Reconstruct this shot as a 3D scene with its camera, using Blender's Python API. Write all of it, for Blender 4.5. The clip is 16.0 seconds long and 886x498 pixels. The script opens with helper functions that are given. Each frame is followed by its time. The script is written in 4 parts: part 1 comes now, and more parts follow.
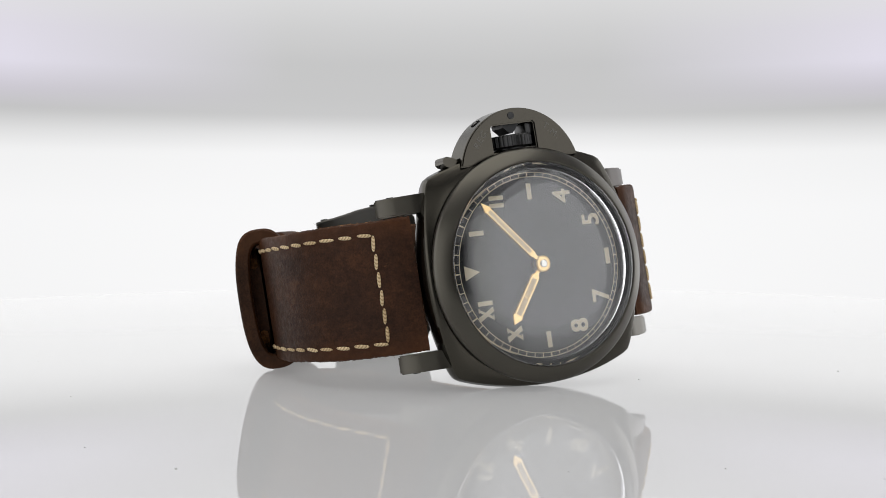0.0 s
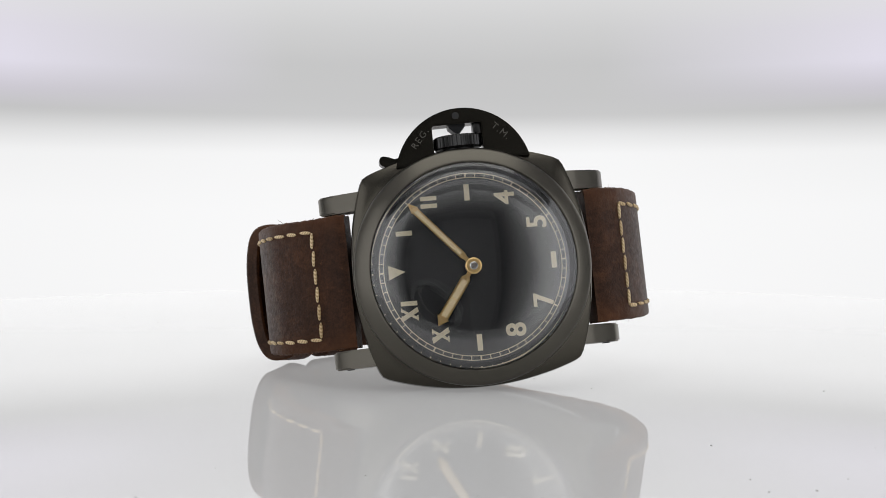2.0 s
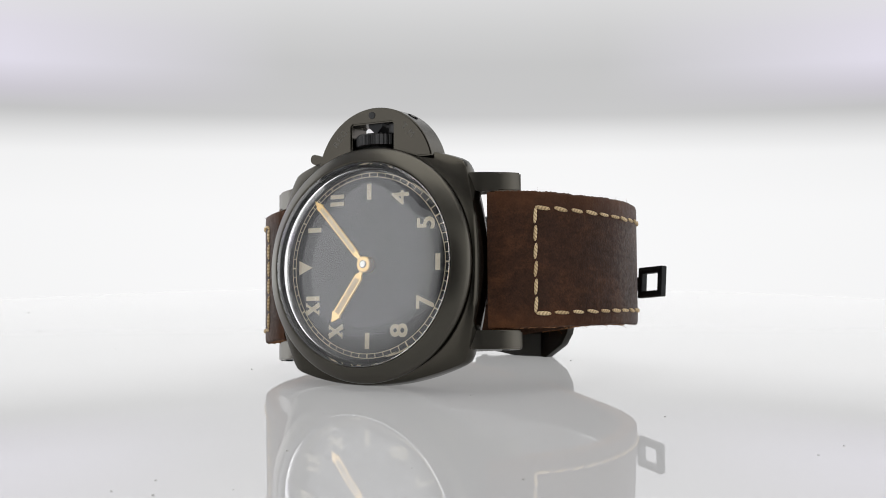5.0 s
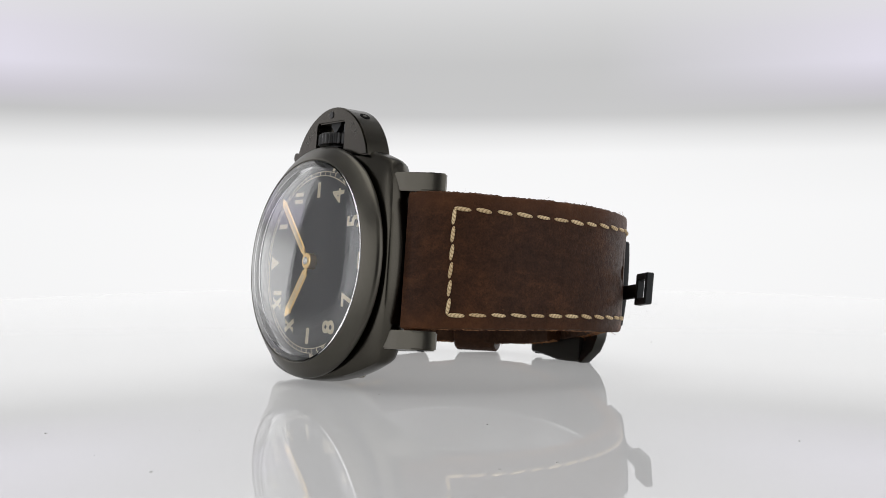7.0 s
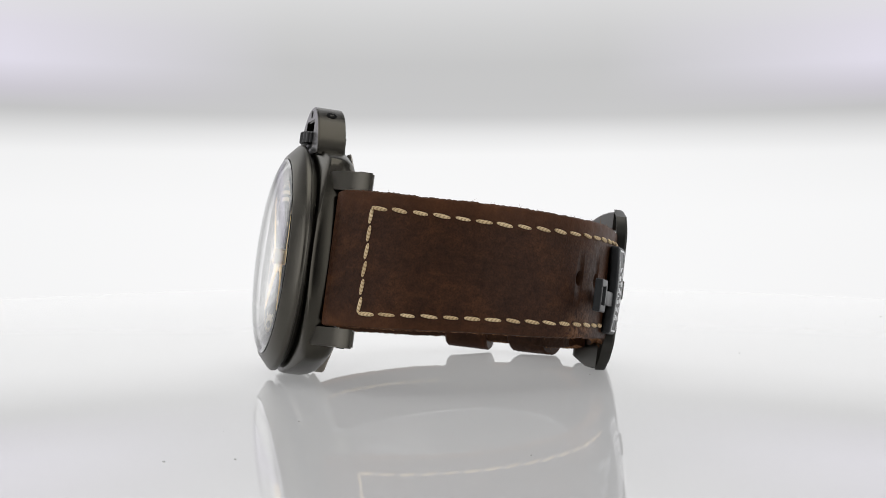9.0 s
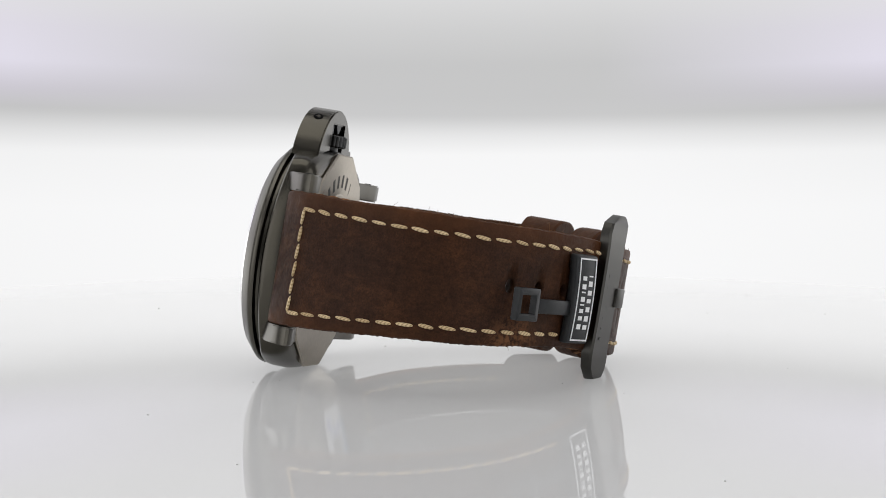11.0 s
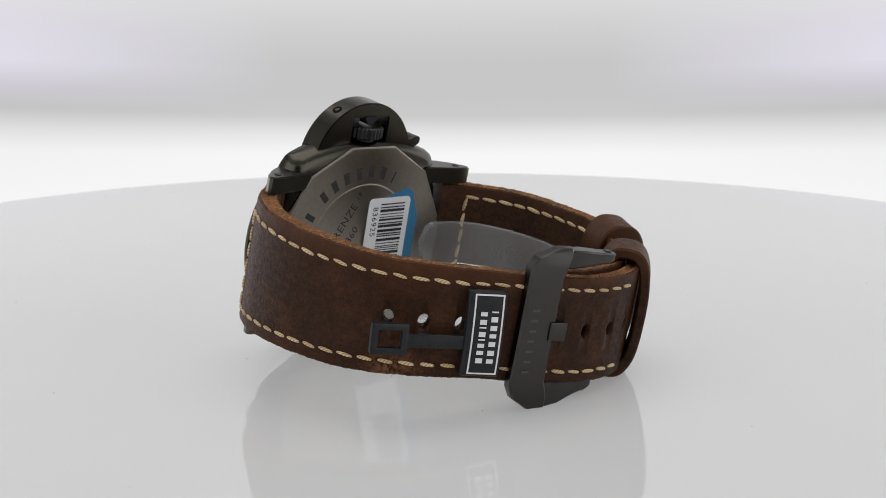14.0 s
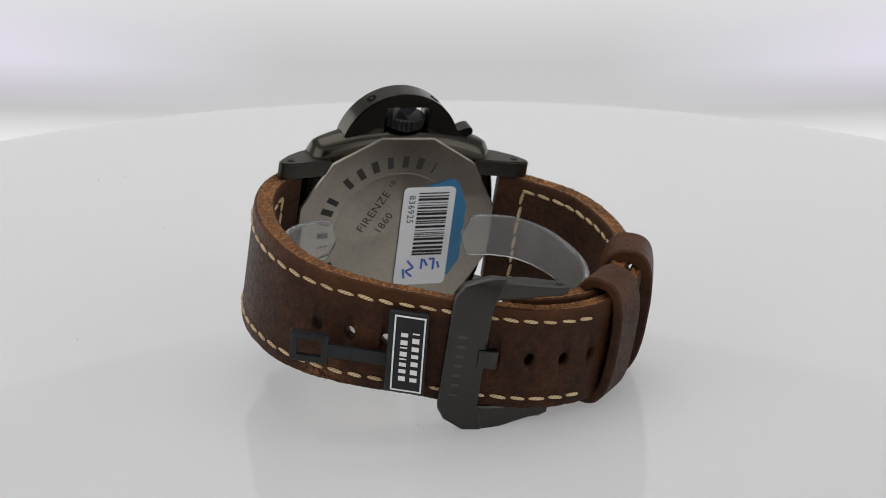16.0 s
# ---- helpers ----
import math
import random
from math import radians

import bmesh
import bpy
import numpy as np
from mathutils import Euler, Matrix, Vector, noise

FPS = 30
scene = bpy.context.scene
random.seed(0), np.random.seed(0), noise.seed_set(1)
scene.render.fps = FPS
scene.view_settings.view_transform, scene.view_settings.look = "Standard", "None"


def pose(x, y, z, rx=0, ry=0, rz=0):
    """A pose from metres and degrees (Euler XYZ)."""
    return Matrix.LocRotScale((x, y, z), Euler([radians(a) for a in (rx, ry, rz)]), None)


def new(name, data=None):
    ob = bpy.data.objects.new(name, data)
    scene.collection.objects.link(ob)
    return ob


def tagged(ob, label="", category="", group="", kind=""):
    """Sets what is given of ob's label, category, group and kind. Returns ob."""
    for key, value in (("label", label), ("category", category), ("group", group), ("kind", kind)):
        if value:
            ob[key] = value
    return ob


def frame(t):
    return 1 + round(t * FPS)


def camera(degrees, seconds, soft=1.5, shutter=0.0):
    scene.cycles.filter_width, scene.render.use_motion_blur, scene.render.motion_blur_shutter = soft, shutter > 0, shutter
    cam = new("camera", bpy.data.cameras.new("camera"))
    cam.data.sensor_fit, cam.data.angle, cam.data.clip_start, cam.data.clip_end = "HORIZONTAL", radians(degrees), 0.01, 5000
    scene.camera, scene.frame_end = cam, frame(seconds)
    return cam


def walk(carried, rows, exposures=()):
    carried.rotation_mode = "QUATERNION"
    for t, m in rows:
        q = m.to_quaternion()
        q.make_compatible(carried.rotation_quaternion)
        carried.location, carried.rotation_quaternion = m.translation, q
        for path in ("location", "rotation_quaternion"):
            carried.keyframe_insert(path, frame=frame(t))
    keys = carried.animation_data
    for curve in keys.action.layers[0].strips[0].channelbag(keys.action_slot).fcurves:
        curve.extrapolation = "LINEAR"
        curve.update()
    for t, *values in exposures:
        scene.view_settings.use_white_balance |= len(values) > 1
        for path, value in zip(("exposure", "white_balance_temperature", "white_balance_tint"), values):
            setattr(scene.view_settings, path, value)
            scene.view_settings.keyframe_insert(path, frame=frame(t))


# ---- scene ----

MM = 0.001
E0 = 3.853                 # height of the lens over the table's plane, degrees
PIVOT_Z = 0.0263           # the tilting axle over the turntable's top
CAM_EYE = (-0.00043, -0.49492, PIVOT_Z + 0.03206)

cam = camera(21.51, 16.0, soft=0.85)
cam.data.dof.use_dof = True
cam.data.dof.focus_distance = 0.445
cam.data.dof.aperture_fstop = 70.0
walk(cam, [(0.0, pose(*CAM_EYE, 90 - E0)), (16.0, pose(*CAM_EYE, 90 - E0))])

# ---------------------------------------------------------------- light
world = bpy.data.worlds.new("studio")
scene.world = world
world.use_nodes = True
world.node_tree.nodes["Background"].inputs[0].default_value = (0.9, 0.95, 1.0, 1)
world.node_tree.nodes["Background"].inputs[1].default_value = 0.25
scene.view_settings.exposure = 0.0
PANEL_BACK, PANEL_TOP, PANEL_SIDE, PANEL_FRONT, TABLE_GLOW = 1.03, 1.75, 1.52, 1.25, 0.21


# ---------------------------------------------------------------- materials
def mat_new(name, base, rough=0.5, metal=0.0, **more):
    m = bpy.data.materials.new(name)
    m.use_nodes = True
    b = m.node_tree.nodes["Principled BSDF"]
    b.inputs["Base Color"].default_value = (*base, 1)
    b.inputs["Roughness"].default_value = rough
    b.inputs["Metallic"].default_value = metal
    for k, v in more.items():
        b.inputs[k.replace("_", " ")].default_value = v
    return m


def noise_tex(m, scale, detail=6, rough=0.6, stretch=(1, 1, 1)):
    nt = m.node_tree
    co = nt.nodes.new("ShaderNodeTexCoord")
    mp = nt.nodes.new("ShaderNodeMapping")
    mp.inputs["Scale"].default_value = stretch
    n = nt.nodes.new("ShaderNodeTexNoise")
    n.inputs["Scale"].default_value = scale
    n.inputs["Detail"].default_value = detail
    n.inputs["Roughness"].default_value = rough
    nt.links.new(co.outputs["Object"], mp.inputs["Vector"])
    nt.links.new(mp.outputs["Vector"], n.inputs["Vector"])
    return n.outputs["Fac"]


def ramp(m, fac, stops):
    r = m.node_tree.nodes.new("ShaderNodeValToRGB")
    el = r.color_ramp.elements
    while len(el) < len(stops):
        el.new(0.5)
    for e, (p, c) in zip(el, stops):
        e.position = p
        e.color = (*c, 1) if len(c) == 3 else c
    m.node_tree.links.new(fac, r.inputs["Fac"])
    return r.outputs["Color"]


def mix(m, a, b, fac, mode="MIX"):
    x = m.node_tree.nodes.new("ShaderNodeMix")
    x.data_type, x.blend_type = "RGBA", mode
    for sock, v in ((x.inputs[0], fac), (x.inputs[6], a), (x.inputs[7], b)):
        if isinstance(v, (int, float)):
            sock.default_value = v
        elif isinstance(v, tuple):
            sock.default_value = (*v, 1)
        else:
            m.node_tree.links.new(v, sock)
    return x.outputs[2]


def bump(m, height, strength, dist):
    b = m.node_tree.nodes.new("ShaderNodeBump")
    b.inputs["Strength"].default_value = strength
    b.inputs["Distance"].default_value = dist
    m.node_tree.links.new(height, b.inputs["Height"])
    m.node_tree.links.new(b.outputs["Normal"], m.node_tree.nodes["Principled BSDF"].inputs["Normal"])


def to(m, sock, name):
    m.node_tree.links.new(sock, m.node_tree.nodes["Principled BSDF"].inputs[name])


SCUFF = (0.0285, 0.0555, -0.0095)


def make_leather(name, dark, mid, light, rough):
    m = mat_new(name, mid, rough, 0.0, Specular_IOR_Level=0.15)
    big = noise_tex(m, 110, 8, 0.72)
    fine = noise_tex(m, 900, 4, 0.7)
    pores = noise_tex(m, 2600, 2, 0.6)
    c = ramp(m, big, [(0.22, dark), (0.52, mid), (0.9, light)])
    c = mix(m, c, ramp(m, fine, [(0.35, (0.66, 0.63, 0.6)), (0.68, (1.3, 1.26, 1.2))]), 0.75, "MULTIPLY")
    c = mix(m, c, ramp(m, pores, [(0.36, (0.62, 0.6, 0.58)), (0.52, (1.02, 1.02, 1.02)), (0.7, (1.25, 1.2, 1.15))]), 0.7, "MULTIPLY")
    # rubbed streaks, pale flecks and one scuffed spot at the edge
    st = noise_tex(m, 120, 6, 0.75, (1, 1, 3.0))
    c = mix(m, c, light, ramp(m, st, [(0.55, (0, 0, 0)), (0.85, (0.7, 0.7, 0.7))]))
    fl = noise_tex(m, 420, 8, 0.8)
    c = mix(m, c, (0.2, 0.085, 0.032), ramp(m, fl, [(0.63, (0, 0, 0)), (0.72, (0.55, 0.55, 0.55))]))
    nt = m.node_tree
    co = nt.nodes.new("ShaderNodeTexCoord")
    # the long edges are rubbed to a warmer brown
    sep = nt.nodes.new("ShaderNodeSeparateXYZ")
    nt.links.new(co.outputs["Object"], sep.inputs[0])
    half = nt.nodes.new("ShaderNodeMath")
    half.operation = "ABSOLUTE"
    nt.links.new(sep.outputs["Z"], half.inputs[0])
    rub = nt.nodes.new("ShaderNodeMapRange")
    rub.inputs["From Min"].default_value, rub.inputs["From Max"].default_value = 0.0085, 0.0135
    rub.inputs["To Max"].default_value = 0.6
    nt.links.new(half.outputs[0], rub.inputs["Value"])
    c = mix(m, c, mix(m, light, ramp(m, big, [(0.3, (0.6, 0.55, 0.5)), (0.7, (1.1, 1.05, 1.0))]), 1.0, "MULTIPLY"), rub.outputs[0])
    away = nt.nodes.new("ShaderNodeVectorMath")
    away.operation = "DISTANCE"
    away.inputs[1].default_value = SCUFF
    nt.links.new(co.outputs["Object"], away.inputs[0])
    near = ramp(m, away.outputs["Value"], [(0.001, (1, 1, 1)), (0.006, (0, 0, 0))])
    worn = mix(m, near, ramp(m, fine, [(0.42, (0, 0, 0)), (0.58, (1, 1, 1))]), 1.0, "MULTIPLY")
    c = mix(m, c, (0.21, 0.09, 0.036), worn)
    to(m, c, "Base Color")
    to(m, ramp(m, fine, [(0.3, (rough + 0.12,) * 3), (0.7, (rough - 0.1,) * 3)]), "Roughness")
    bump(m, mix(m, fine, pores, 0.5), 0.6, 0.00025)
    return m


LEATHER = make_leather("leather_brown", (0.019, 0.0078, 0.0036), (0.039, 0.0152, 0.0062), (0.1, 0.039, 0.014), 0.52)
LEATHER_IN = make_leather("leather_lining", (0.022, 0.011, 0.006), (0.042, 0.02, 0.011), (0.08, 0.038, 0.018), 0.7)


def make_edge():
    m = mat_new("leather_raw_edge", (0.16, 0.075, 0.03), 0.9)
    n = noise_tex(m, 1400, 6, 0.75)
    g = noise_tex(m, 160, 4, 0.6)
    c = ramp(m, n, [(0.3, (0.05, 0.018, 0.006)), (0.5, (0.19, 0.079, 0.024)), (0.7, (0.5, 0.25, 0.09))])
    c = mix(m, c, ramp(m, g, [(0.3, (0.45, 0.42, 0.4)), (0.6, (1.25, 1.2, 1.1))]), 0.8, "MULTIPLY")
    to(m, c, "Base Color")
    bump(m, n, 0.9, 0.0004)
    return m


EDGE = make_edge()
EDGE_DARK = make_leather("burnished_edge", (0.02, 0.009, 0.005), (0.04, 0.018, 0.009), (0.09, 0.04, 0.018), 0.45)


def make_thread():
    m = mat_new("waxed_thread", (0.55, 0.45, 0.28), 0.7)
    nt = m.node_tree
    co = nt.nodes.new("ShaderNodeTexCoord")
    w = nt.nodes.new("ShaderNodeTexWave")
    w.inputs["Scale"].default_value = 800
    w.inputs["Distortion"].default_value = 1.5
    w.bands_direction = "DIAGONAL"
    nt.links.new(co.outputs["Object"], w.inputs["Vector"])
    inf = nt.nodes.new("ShaderNodeObjectInfo")
    a = ramp(m, inf.outputs["Random"], [(0.0, (0.6, 0.44, 0.24)), (1.0, (0.8, 0.63, 0.38))])
    to(m, mix(m, a, ramp(m, w.outputs["Fac"], [(0.1, (0.45, 0.37, 0.28)), (0.55, (1, 1, 1))]), 0.75, "MULTIPLY"), "Base Color")
    bump(m, w.outputs["Fac"], 0.5, 0.0002)
    return m


THREAD = make_thread()


def make_metal(name, base, rough, stretch, scale, amount=0.006, spread=0.018):
    m = mat_new(name, base, rough, 1.0)
    n = noise_tex(m, scale, 5, 0.6, stretch)
    g = noise_tex(m, 90, 3, 0.5)
    to(m, mix(m, ramp(m, n, [(0.3, tuple(c * (1 - spread) for c in base)), (0.7, tuple(c * (1 + spread) for c in base))]),
              ramp(m, g, [(0.3, (0.94, 0.94, 0.94)), (0.7, (1.03, 1.02, 1.0))]), 0.6, "MULTIPLY"), "Base Color")
    to(m, ramp(m, n, [(0.3, (rough - amount,) * 3), (0.7, (rough + amount,) * 3)]), "Roughness")
    return m


DLC = make_metal("black_titanium", (0.068, 0.063, 0.052), 0.23, (1, 1, 1), 700)
DLC_BRUSHED = make_metal("black_titanium_brushed", (0.098, 0.092, 0.078), 0.3, (0.06, 1, 1), 1500)
DLC_DARK = make_metal("black_titanium_dark", (0.05, 0.05, 0.05), 0.38, (1, 1, 1), 900)
BUCKLE_METAL = make_metal("black_buckle_metal", (0.06, 0.058, 0.053), 0.34, (1, 1, 0.06), 1400)


def make_caseback():
    """Titanium turned on a lathe: rings round the middle and a sheen that fans out."""
    m = mat_new("turned_titanium", (0.4, 0.36, 0.3), 0.34, 1.0, Anisotropic=0.85)
    n = noise_tex(m, 1200, 5, 0.6, (1, 0.05, 1))
    to(m, ramp(m, n, [(0.3, (0.36, 0.325, 0.275)), (0.7, (0.42, 0.38, 0.32))]), "Base Color")
    tan = m.node_tree.nodes.new("ShaderNodeTangent")
    tan.direction_type, tan.axis = "RADIAL", "Y"
    to(m, tan.outputs["Tangent"], "Tangent")
    bump(m, n, 0.05, 0.0001)
    return m


TITAN = make_caseback()
DIAL = mat_new("matt_black_dial", (0.012, 0.013, 0.014), 0.65)
dn = noise_tex(DIAL, 1800, 4)
to(DIAL, ramp(DIAL, dn, [(0.3, (0.005, 0.0055, 0.006)), (0.7, (0.009, 0.0097, 0.0105))]), "Base Color")
LUME = mat_new("aged_lume", (0.62, 0.55, 0.38), 0.75)
ln = noise_tex(LUME, 1500, 4)
to(LUME, ramp(LUME, ln, [(0.3, (0.74, 0.65, 0.46)), (0.7, (0.86, 0.77, 0.57))]), "Base Color")
LUME_HAND = mat_new("hand_lume", (0.93, 0.74, 0.44), 0.6)
GOLD = mat_new("polished_gold", (1.0, 0.7, 0.3), 0.3, 1.0)
STEEL = mat_new("polished_steel", (0.75, 0.74, 0.7), 0.2, 1.0)
GLASS = mat_new("sapphire", (1, 1, 1), 0.0, 0.0, Transmission_Weight=1.0, IOR=1.74)
ACRYLIC = mat_new("clear_plastic", (0.98, 0.985, 0.985), 0.18, 0.0, Transmission_Weight=0.94, IOR=1.4)
BLACK_PLASTIC = mat_new("black_plastic", (0.012, 0.013, 0.014), 0.4, 0.0, Specular_IOR_Level=0.28)
bn = noise_tex(BLACK_PLASTIC, 600, 4)
to(BLACK_PLASTIC, ramp(BLACK_PLASTIC, bn, [(0.3, (0.01, 0.011, 0.012)), (0.7, (0.018, 0.019, 0.02))]), "Base Color")
INK_WHITE = mat_new("white_print", (0.8, 0.8, 0.8), 0.5)
INK_BLACK = mat_new("black_print", (0.015, 0.015, 0.015), 0.5)
INK_GREY = mat_new("engraved_grey", (0.022, 0.02, 0.017), 0.6)
INK_BLUE = mat_new("blue_ink", (0.05, 0.12, 0.5), 0.5)
ENGRAVED = mat_new("engraved_dark", (0.13, 0.125, 0.112), 0.5, 1.0)
BLACK_MATT = mat_new("matt_black", (0.008, 0.008, 0.008), 0.9, 0.0, Specular_IOR_Level=0.05)
PAPER = mat_new("glossy_label", (0.8, 0.81, 0.82), 0.3)
BLUE = mat_new("blue_film", (0.04, 0.19, 0.36), 0.3)


def make_table():
    """Translucent white acrylic; light from below is put in as even emission, thinning the shadows."""
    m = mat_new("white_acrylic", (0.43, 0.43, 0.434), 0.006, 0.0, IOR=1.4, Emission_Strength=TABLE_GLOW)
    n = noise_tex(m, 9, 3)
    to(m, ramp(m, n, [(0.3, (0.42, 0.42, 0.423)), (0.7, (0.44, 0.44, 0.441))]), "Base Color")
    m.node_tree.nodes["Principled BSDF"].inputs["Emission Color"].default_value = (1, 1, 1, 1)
    return m


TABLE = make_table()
DUST = mat_new("grey_dust", (0.4, 0.39, 0.38), 0.9)


def make_glow(name, col, strength, soft=0.1):
    m = bpy.data.materials.new(name)
    m.use_nodes = True
    nt = m.node_tree
    nt.nodes.remove(nt.nodes["Principled BSDF"])
    e = nt.nodes.new("ShaderNodeEmission")
    e.inputs["Color"].default_value = (*col, 1)
    e.inputs["Strength"].default_value = strength
    nt.links.new(e.outputs[0], nt.nodes["Material Output"].inputs["Surface"])
    return m




BACK_R = 0.34              # radius of the curved diffuser sheet round the turntable


def make_backdrop():
    """Diffuser cloth with its light painted as emission bands: bright below, a pale grey field above, faint lilac
    towards the sides.
    """
    m = make_glow("painted_glow_back", (1.0, 1.0, 1.0), PANEL_BACK)
    nt = m.node_tree
    co = nt.nodes.new("ShaderNodeTexCoord")
    sep = nt.nodes.new("ShaderNodeSeparateXYZ")
    nt.links.new(co.outputs["Object"], sep.inputs[0])
    ab = nt.nodes.new("ShaderNodeMath")
    ab.operation = "ABSOLUTE"
    nt.links.new(sep.outputs["X"], ab.inputs[0])
    # the painted change from bright to grey dips a little in the middle
    sag = nt.nodes.new("ShaderNodeMath")
    sag.operation = "POWER"
    sag.inputs[1].default_value = 2.0
    nt.links.new(ab.outputs[0], sag.inputs[0])
    level = nt.nodes.new("ShaderNodeMath")
    level.operation = "MULTIPLY_ADD"
    level.inputs[1].default_value = -0.17
    nt.links.new(sag.outputs[0], level.inputs[0])
    nt.links.new(sep.outputs["Z"], level.inputs[2])
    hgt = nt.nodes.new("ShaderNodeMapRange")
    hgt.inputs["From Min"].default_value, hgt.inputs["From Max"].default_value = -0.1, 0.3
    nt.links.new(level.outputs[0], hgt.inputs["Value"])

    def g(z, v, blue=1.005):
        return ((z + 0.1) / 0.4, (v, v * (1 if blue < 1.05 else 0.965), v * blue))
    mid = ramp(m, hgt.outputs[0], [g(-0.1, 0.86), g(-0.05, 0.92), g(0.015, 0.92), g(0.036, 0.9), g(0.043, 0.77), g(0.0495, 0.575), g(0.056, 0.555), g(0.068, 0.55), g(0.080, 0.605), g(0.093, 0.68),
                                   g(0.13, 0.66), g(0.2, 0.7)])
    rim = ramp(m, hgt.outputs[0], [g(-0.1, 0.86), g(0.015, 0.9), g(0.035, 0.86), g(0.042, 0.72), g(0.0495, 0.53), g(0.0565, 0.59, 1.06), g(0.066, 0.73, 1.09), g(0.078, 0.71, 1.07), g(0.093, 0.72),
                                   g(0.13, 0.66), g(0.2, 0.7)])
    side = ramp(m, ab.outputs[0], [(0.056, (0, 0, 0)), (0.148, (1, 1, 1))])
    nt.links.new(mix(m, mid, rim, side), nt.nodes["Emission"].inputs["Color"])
    # painted glow doubled towards the unseen sides, to whiten the crystal's reflections
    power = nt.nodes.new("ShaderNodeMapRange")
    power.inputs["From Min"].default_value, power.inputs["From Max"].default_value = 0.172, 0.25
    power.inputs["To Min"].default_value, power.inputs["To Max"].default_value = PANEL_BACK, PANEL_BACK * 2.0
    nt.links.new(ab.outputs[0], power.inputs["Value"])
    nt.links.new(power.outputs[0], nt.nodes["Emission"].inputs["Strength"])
    return m


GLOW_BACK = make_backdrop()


def make_front():
    """Diffuser cloth round the front opening, its light falling off towards the gap."""
    m = make_glow("lit_diffuser_front", (1.0, 1.0, 1.0), PANEL_FRONT)
    nt = m.node_tree
    co = nt.nodes.new("ShaderNodeTexCoord")
    sep = nt.nodes.new("ShaderNodeSeparateXYZ")
    ab = nt.nodes.new("ShaderNodeMath")
    ab.operation = "ABSOLUTE"
    nt.links.new(co.outputs["Object"], sep.inputs[0])
    nt.links.new(sep.outputs["X"], ab.inputs[0])
    a = ramp(m, ab.outputs[0], [(0.22, (0, 0, 0)), (0.34, (0.35, 0.35, 0.35)), (0.46, (1, 1, 1))])
    b = ramp(m, sep.outputs["Z"], [(0.4, (0, 0, 0)), (0.8, (0.7, 0.7, 0.7))])
    nt.links.new(mix(m, a, b, 1.0, "LIGHTEN"), nt.nodes["Emission"].inputs["Color"])
    return m


GLOW_FRONT = make_front()
GLOW_TOP = make_glow("lit_diffuser_top", (1.0, 0.99, 0.97), PANEL_TOP)
GLOW_SIDE = make_glow("lit_diffuser_side", (0.97, 0.97, 1.0), PANEL_SIDE)


def cloth(name, col):
    m = mat_new(name, col, 0.9)
    n = noise_tex(m, 6, 3)
    w = noise_tex(m, 700, 3)
    to(m, ramp(m, n, [(0.3, tuple(c * 0.96 for c in col)), (0.7, tuple(min(1, c * 1.03) for c in col))]), "Base Color")
    bump(m, w, 0.2, 0.0004)
    return m


CLOTH_WHITE = cloth("white_cloth", (0.78, 0.78, 0.79))
CLOTH_GREY = cloth("grey_cloth", (0.5, 0.5, 0.51))
BARREL = mat_new("lens_barrel", (0.2, 0.2, 0.205), 0.6)
CLOTH_DARK = cloth("dark_cloth", (0.09, 0.09, 0.093))


# ---------------------------------------------------------------- mesh helpers
def link_mesh(name, bm, mats, scale=MM, smooth=True):
    if scale != 1:
        bmesh.ops.scale(bm, vec=(scale,) * 3, verts=bm.verts)
    bmesh.ops.recalc_face_normals(bm, faces=bm.faces)
    me = bpy.data.meshes.new(name)
    bm.to_mesh(me)
    bm.free()
    for m in mats if isinstance(mats, (list, tuple)) else [mats]:
        me.materials.append(m)
    if smooth:
        me.polygons.foreach_set("use_smooth", [True] * len(me.polygons))
        me.set_sharp_from_angle(angle=radians(34))
    return new(name, me)


def part(name, bm, material, parent=None, label="", smooth=True):
    ob = link_mesh(name, bm, material, MM, smooth)
    if parent:
        ob.parent = parent
    if label:
        tagged(ob, label)
    return ob


def add_box(bm, lo, hi, bevel=0.0, seg=2):
    r = bmesh.ops.create_cube(bm, size=1)
    vs = r["verts"]
    for v in vs:
        v.co = Vector([lo[i] if v.co[i] < 0 else hi[i] for i in range(3)])
    if bevel:
        es = list({e for v in vs for e in v.link_edges})
        bmesh.ops.bevel(bm, geom=es, offset=bevel, segments=seg, affect="EDGES", profile=0.5)
    return vs


def lathe_y(bm, prof, n=96, closed=True):
    """Turn a profile of (y, r) round the local Y axis."""
    rings = []
    for k in range(n):
        a = 2 * math.pi * k / n
        rings.append([bm.verts.new((r * math.cos(a), y, r * math.sin(a))) for y, r in prof])
    m = len(prof)
    for k in range(n):
        a, b = rings[k], rings[(k + 1) % n]
        for i in range(m if closed else m - 1):
            j = (i + 1) % m
            bm.faces.new((a[i], a[j], b[j], b[i]))


def lathe_disc(bm, prof, n=96):
    """Turn a profile of (y, r) whose ends lie on the axis (r = 0)."""
    inner = [p for p in prof if p[1] > 1e-6]
    rings = [[bm.verts.new((r * math.cos(2 * math.pi * k / n), y, r * math.sin(2 * math.pi * k / n))) for k in range(n)] for y, r in inner]
    for a, b in zip(rings, rings[1:]):
        for k in range(n):
            bm.faces.new((a[k], a[(k + 1) % n], b[(k + 1) % n], b[k]))
    for ring, (y, r) in ((rings[0], prof[0]), (rings[-1], prof[-1])):
        if r <= 1e-6:
            c = bm.verts.new((0, y, 0))
            for k in range(n):
                bm.faces.new((c, ring[k], ring[(k + 1) % n]))


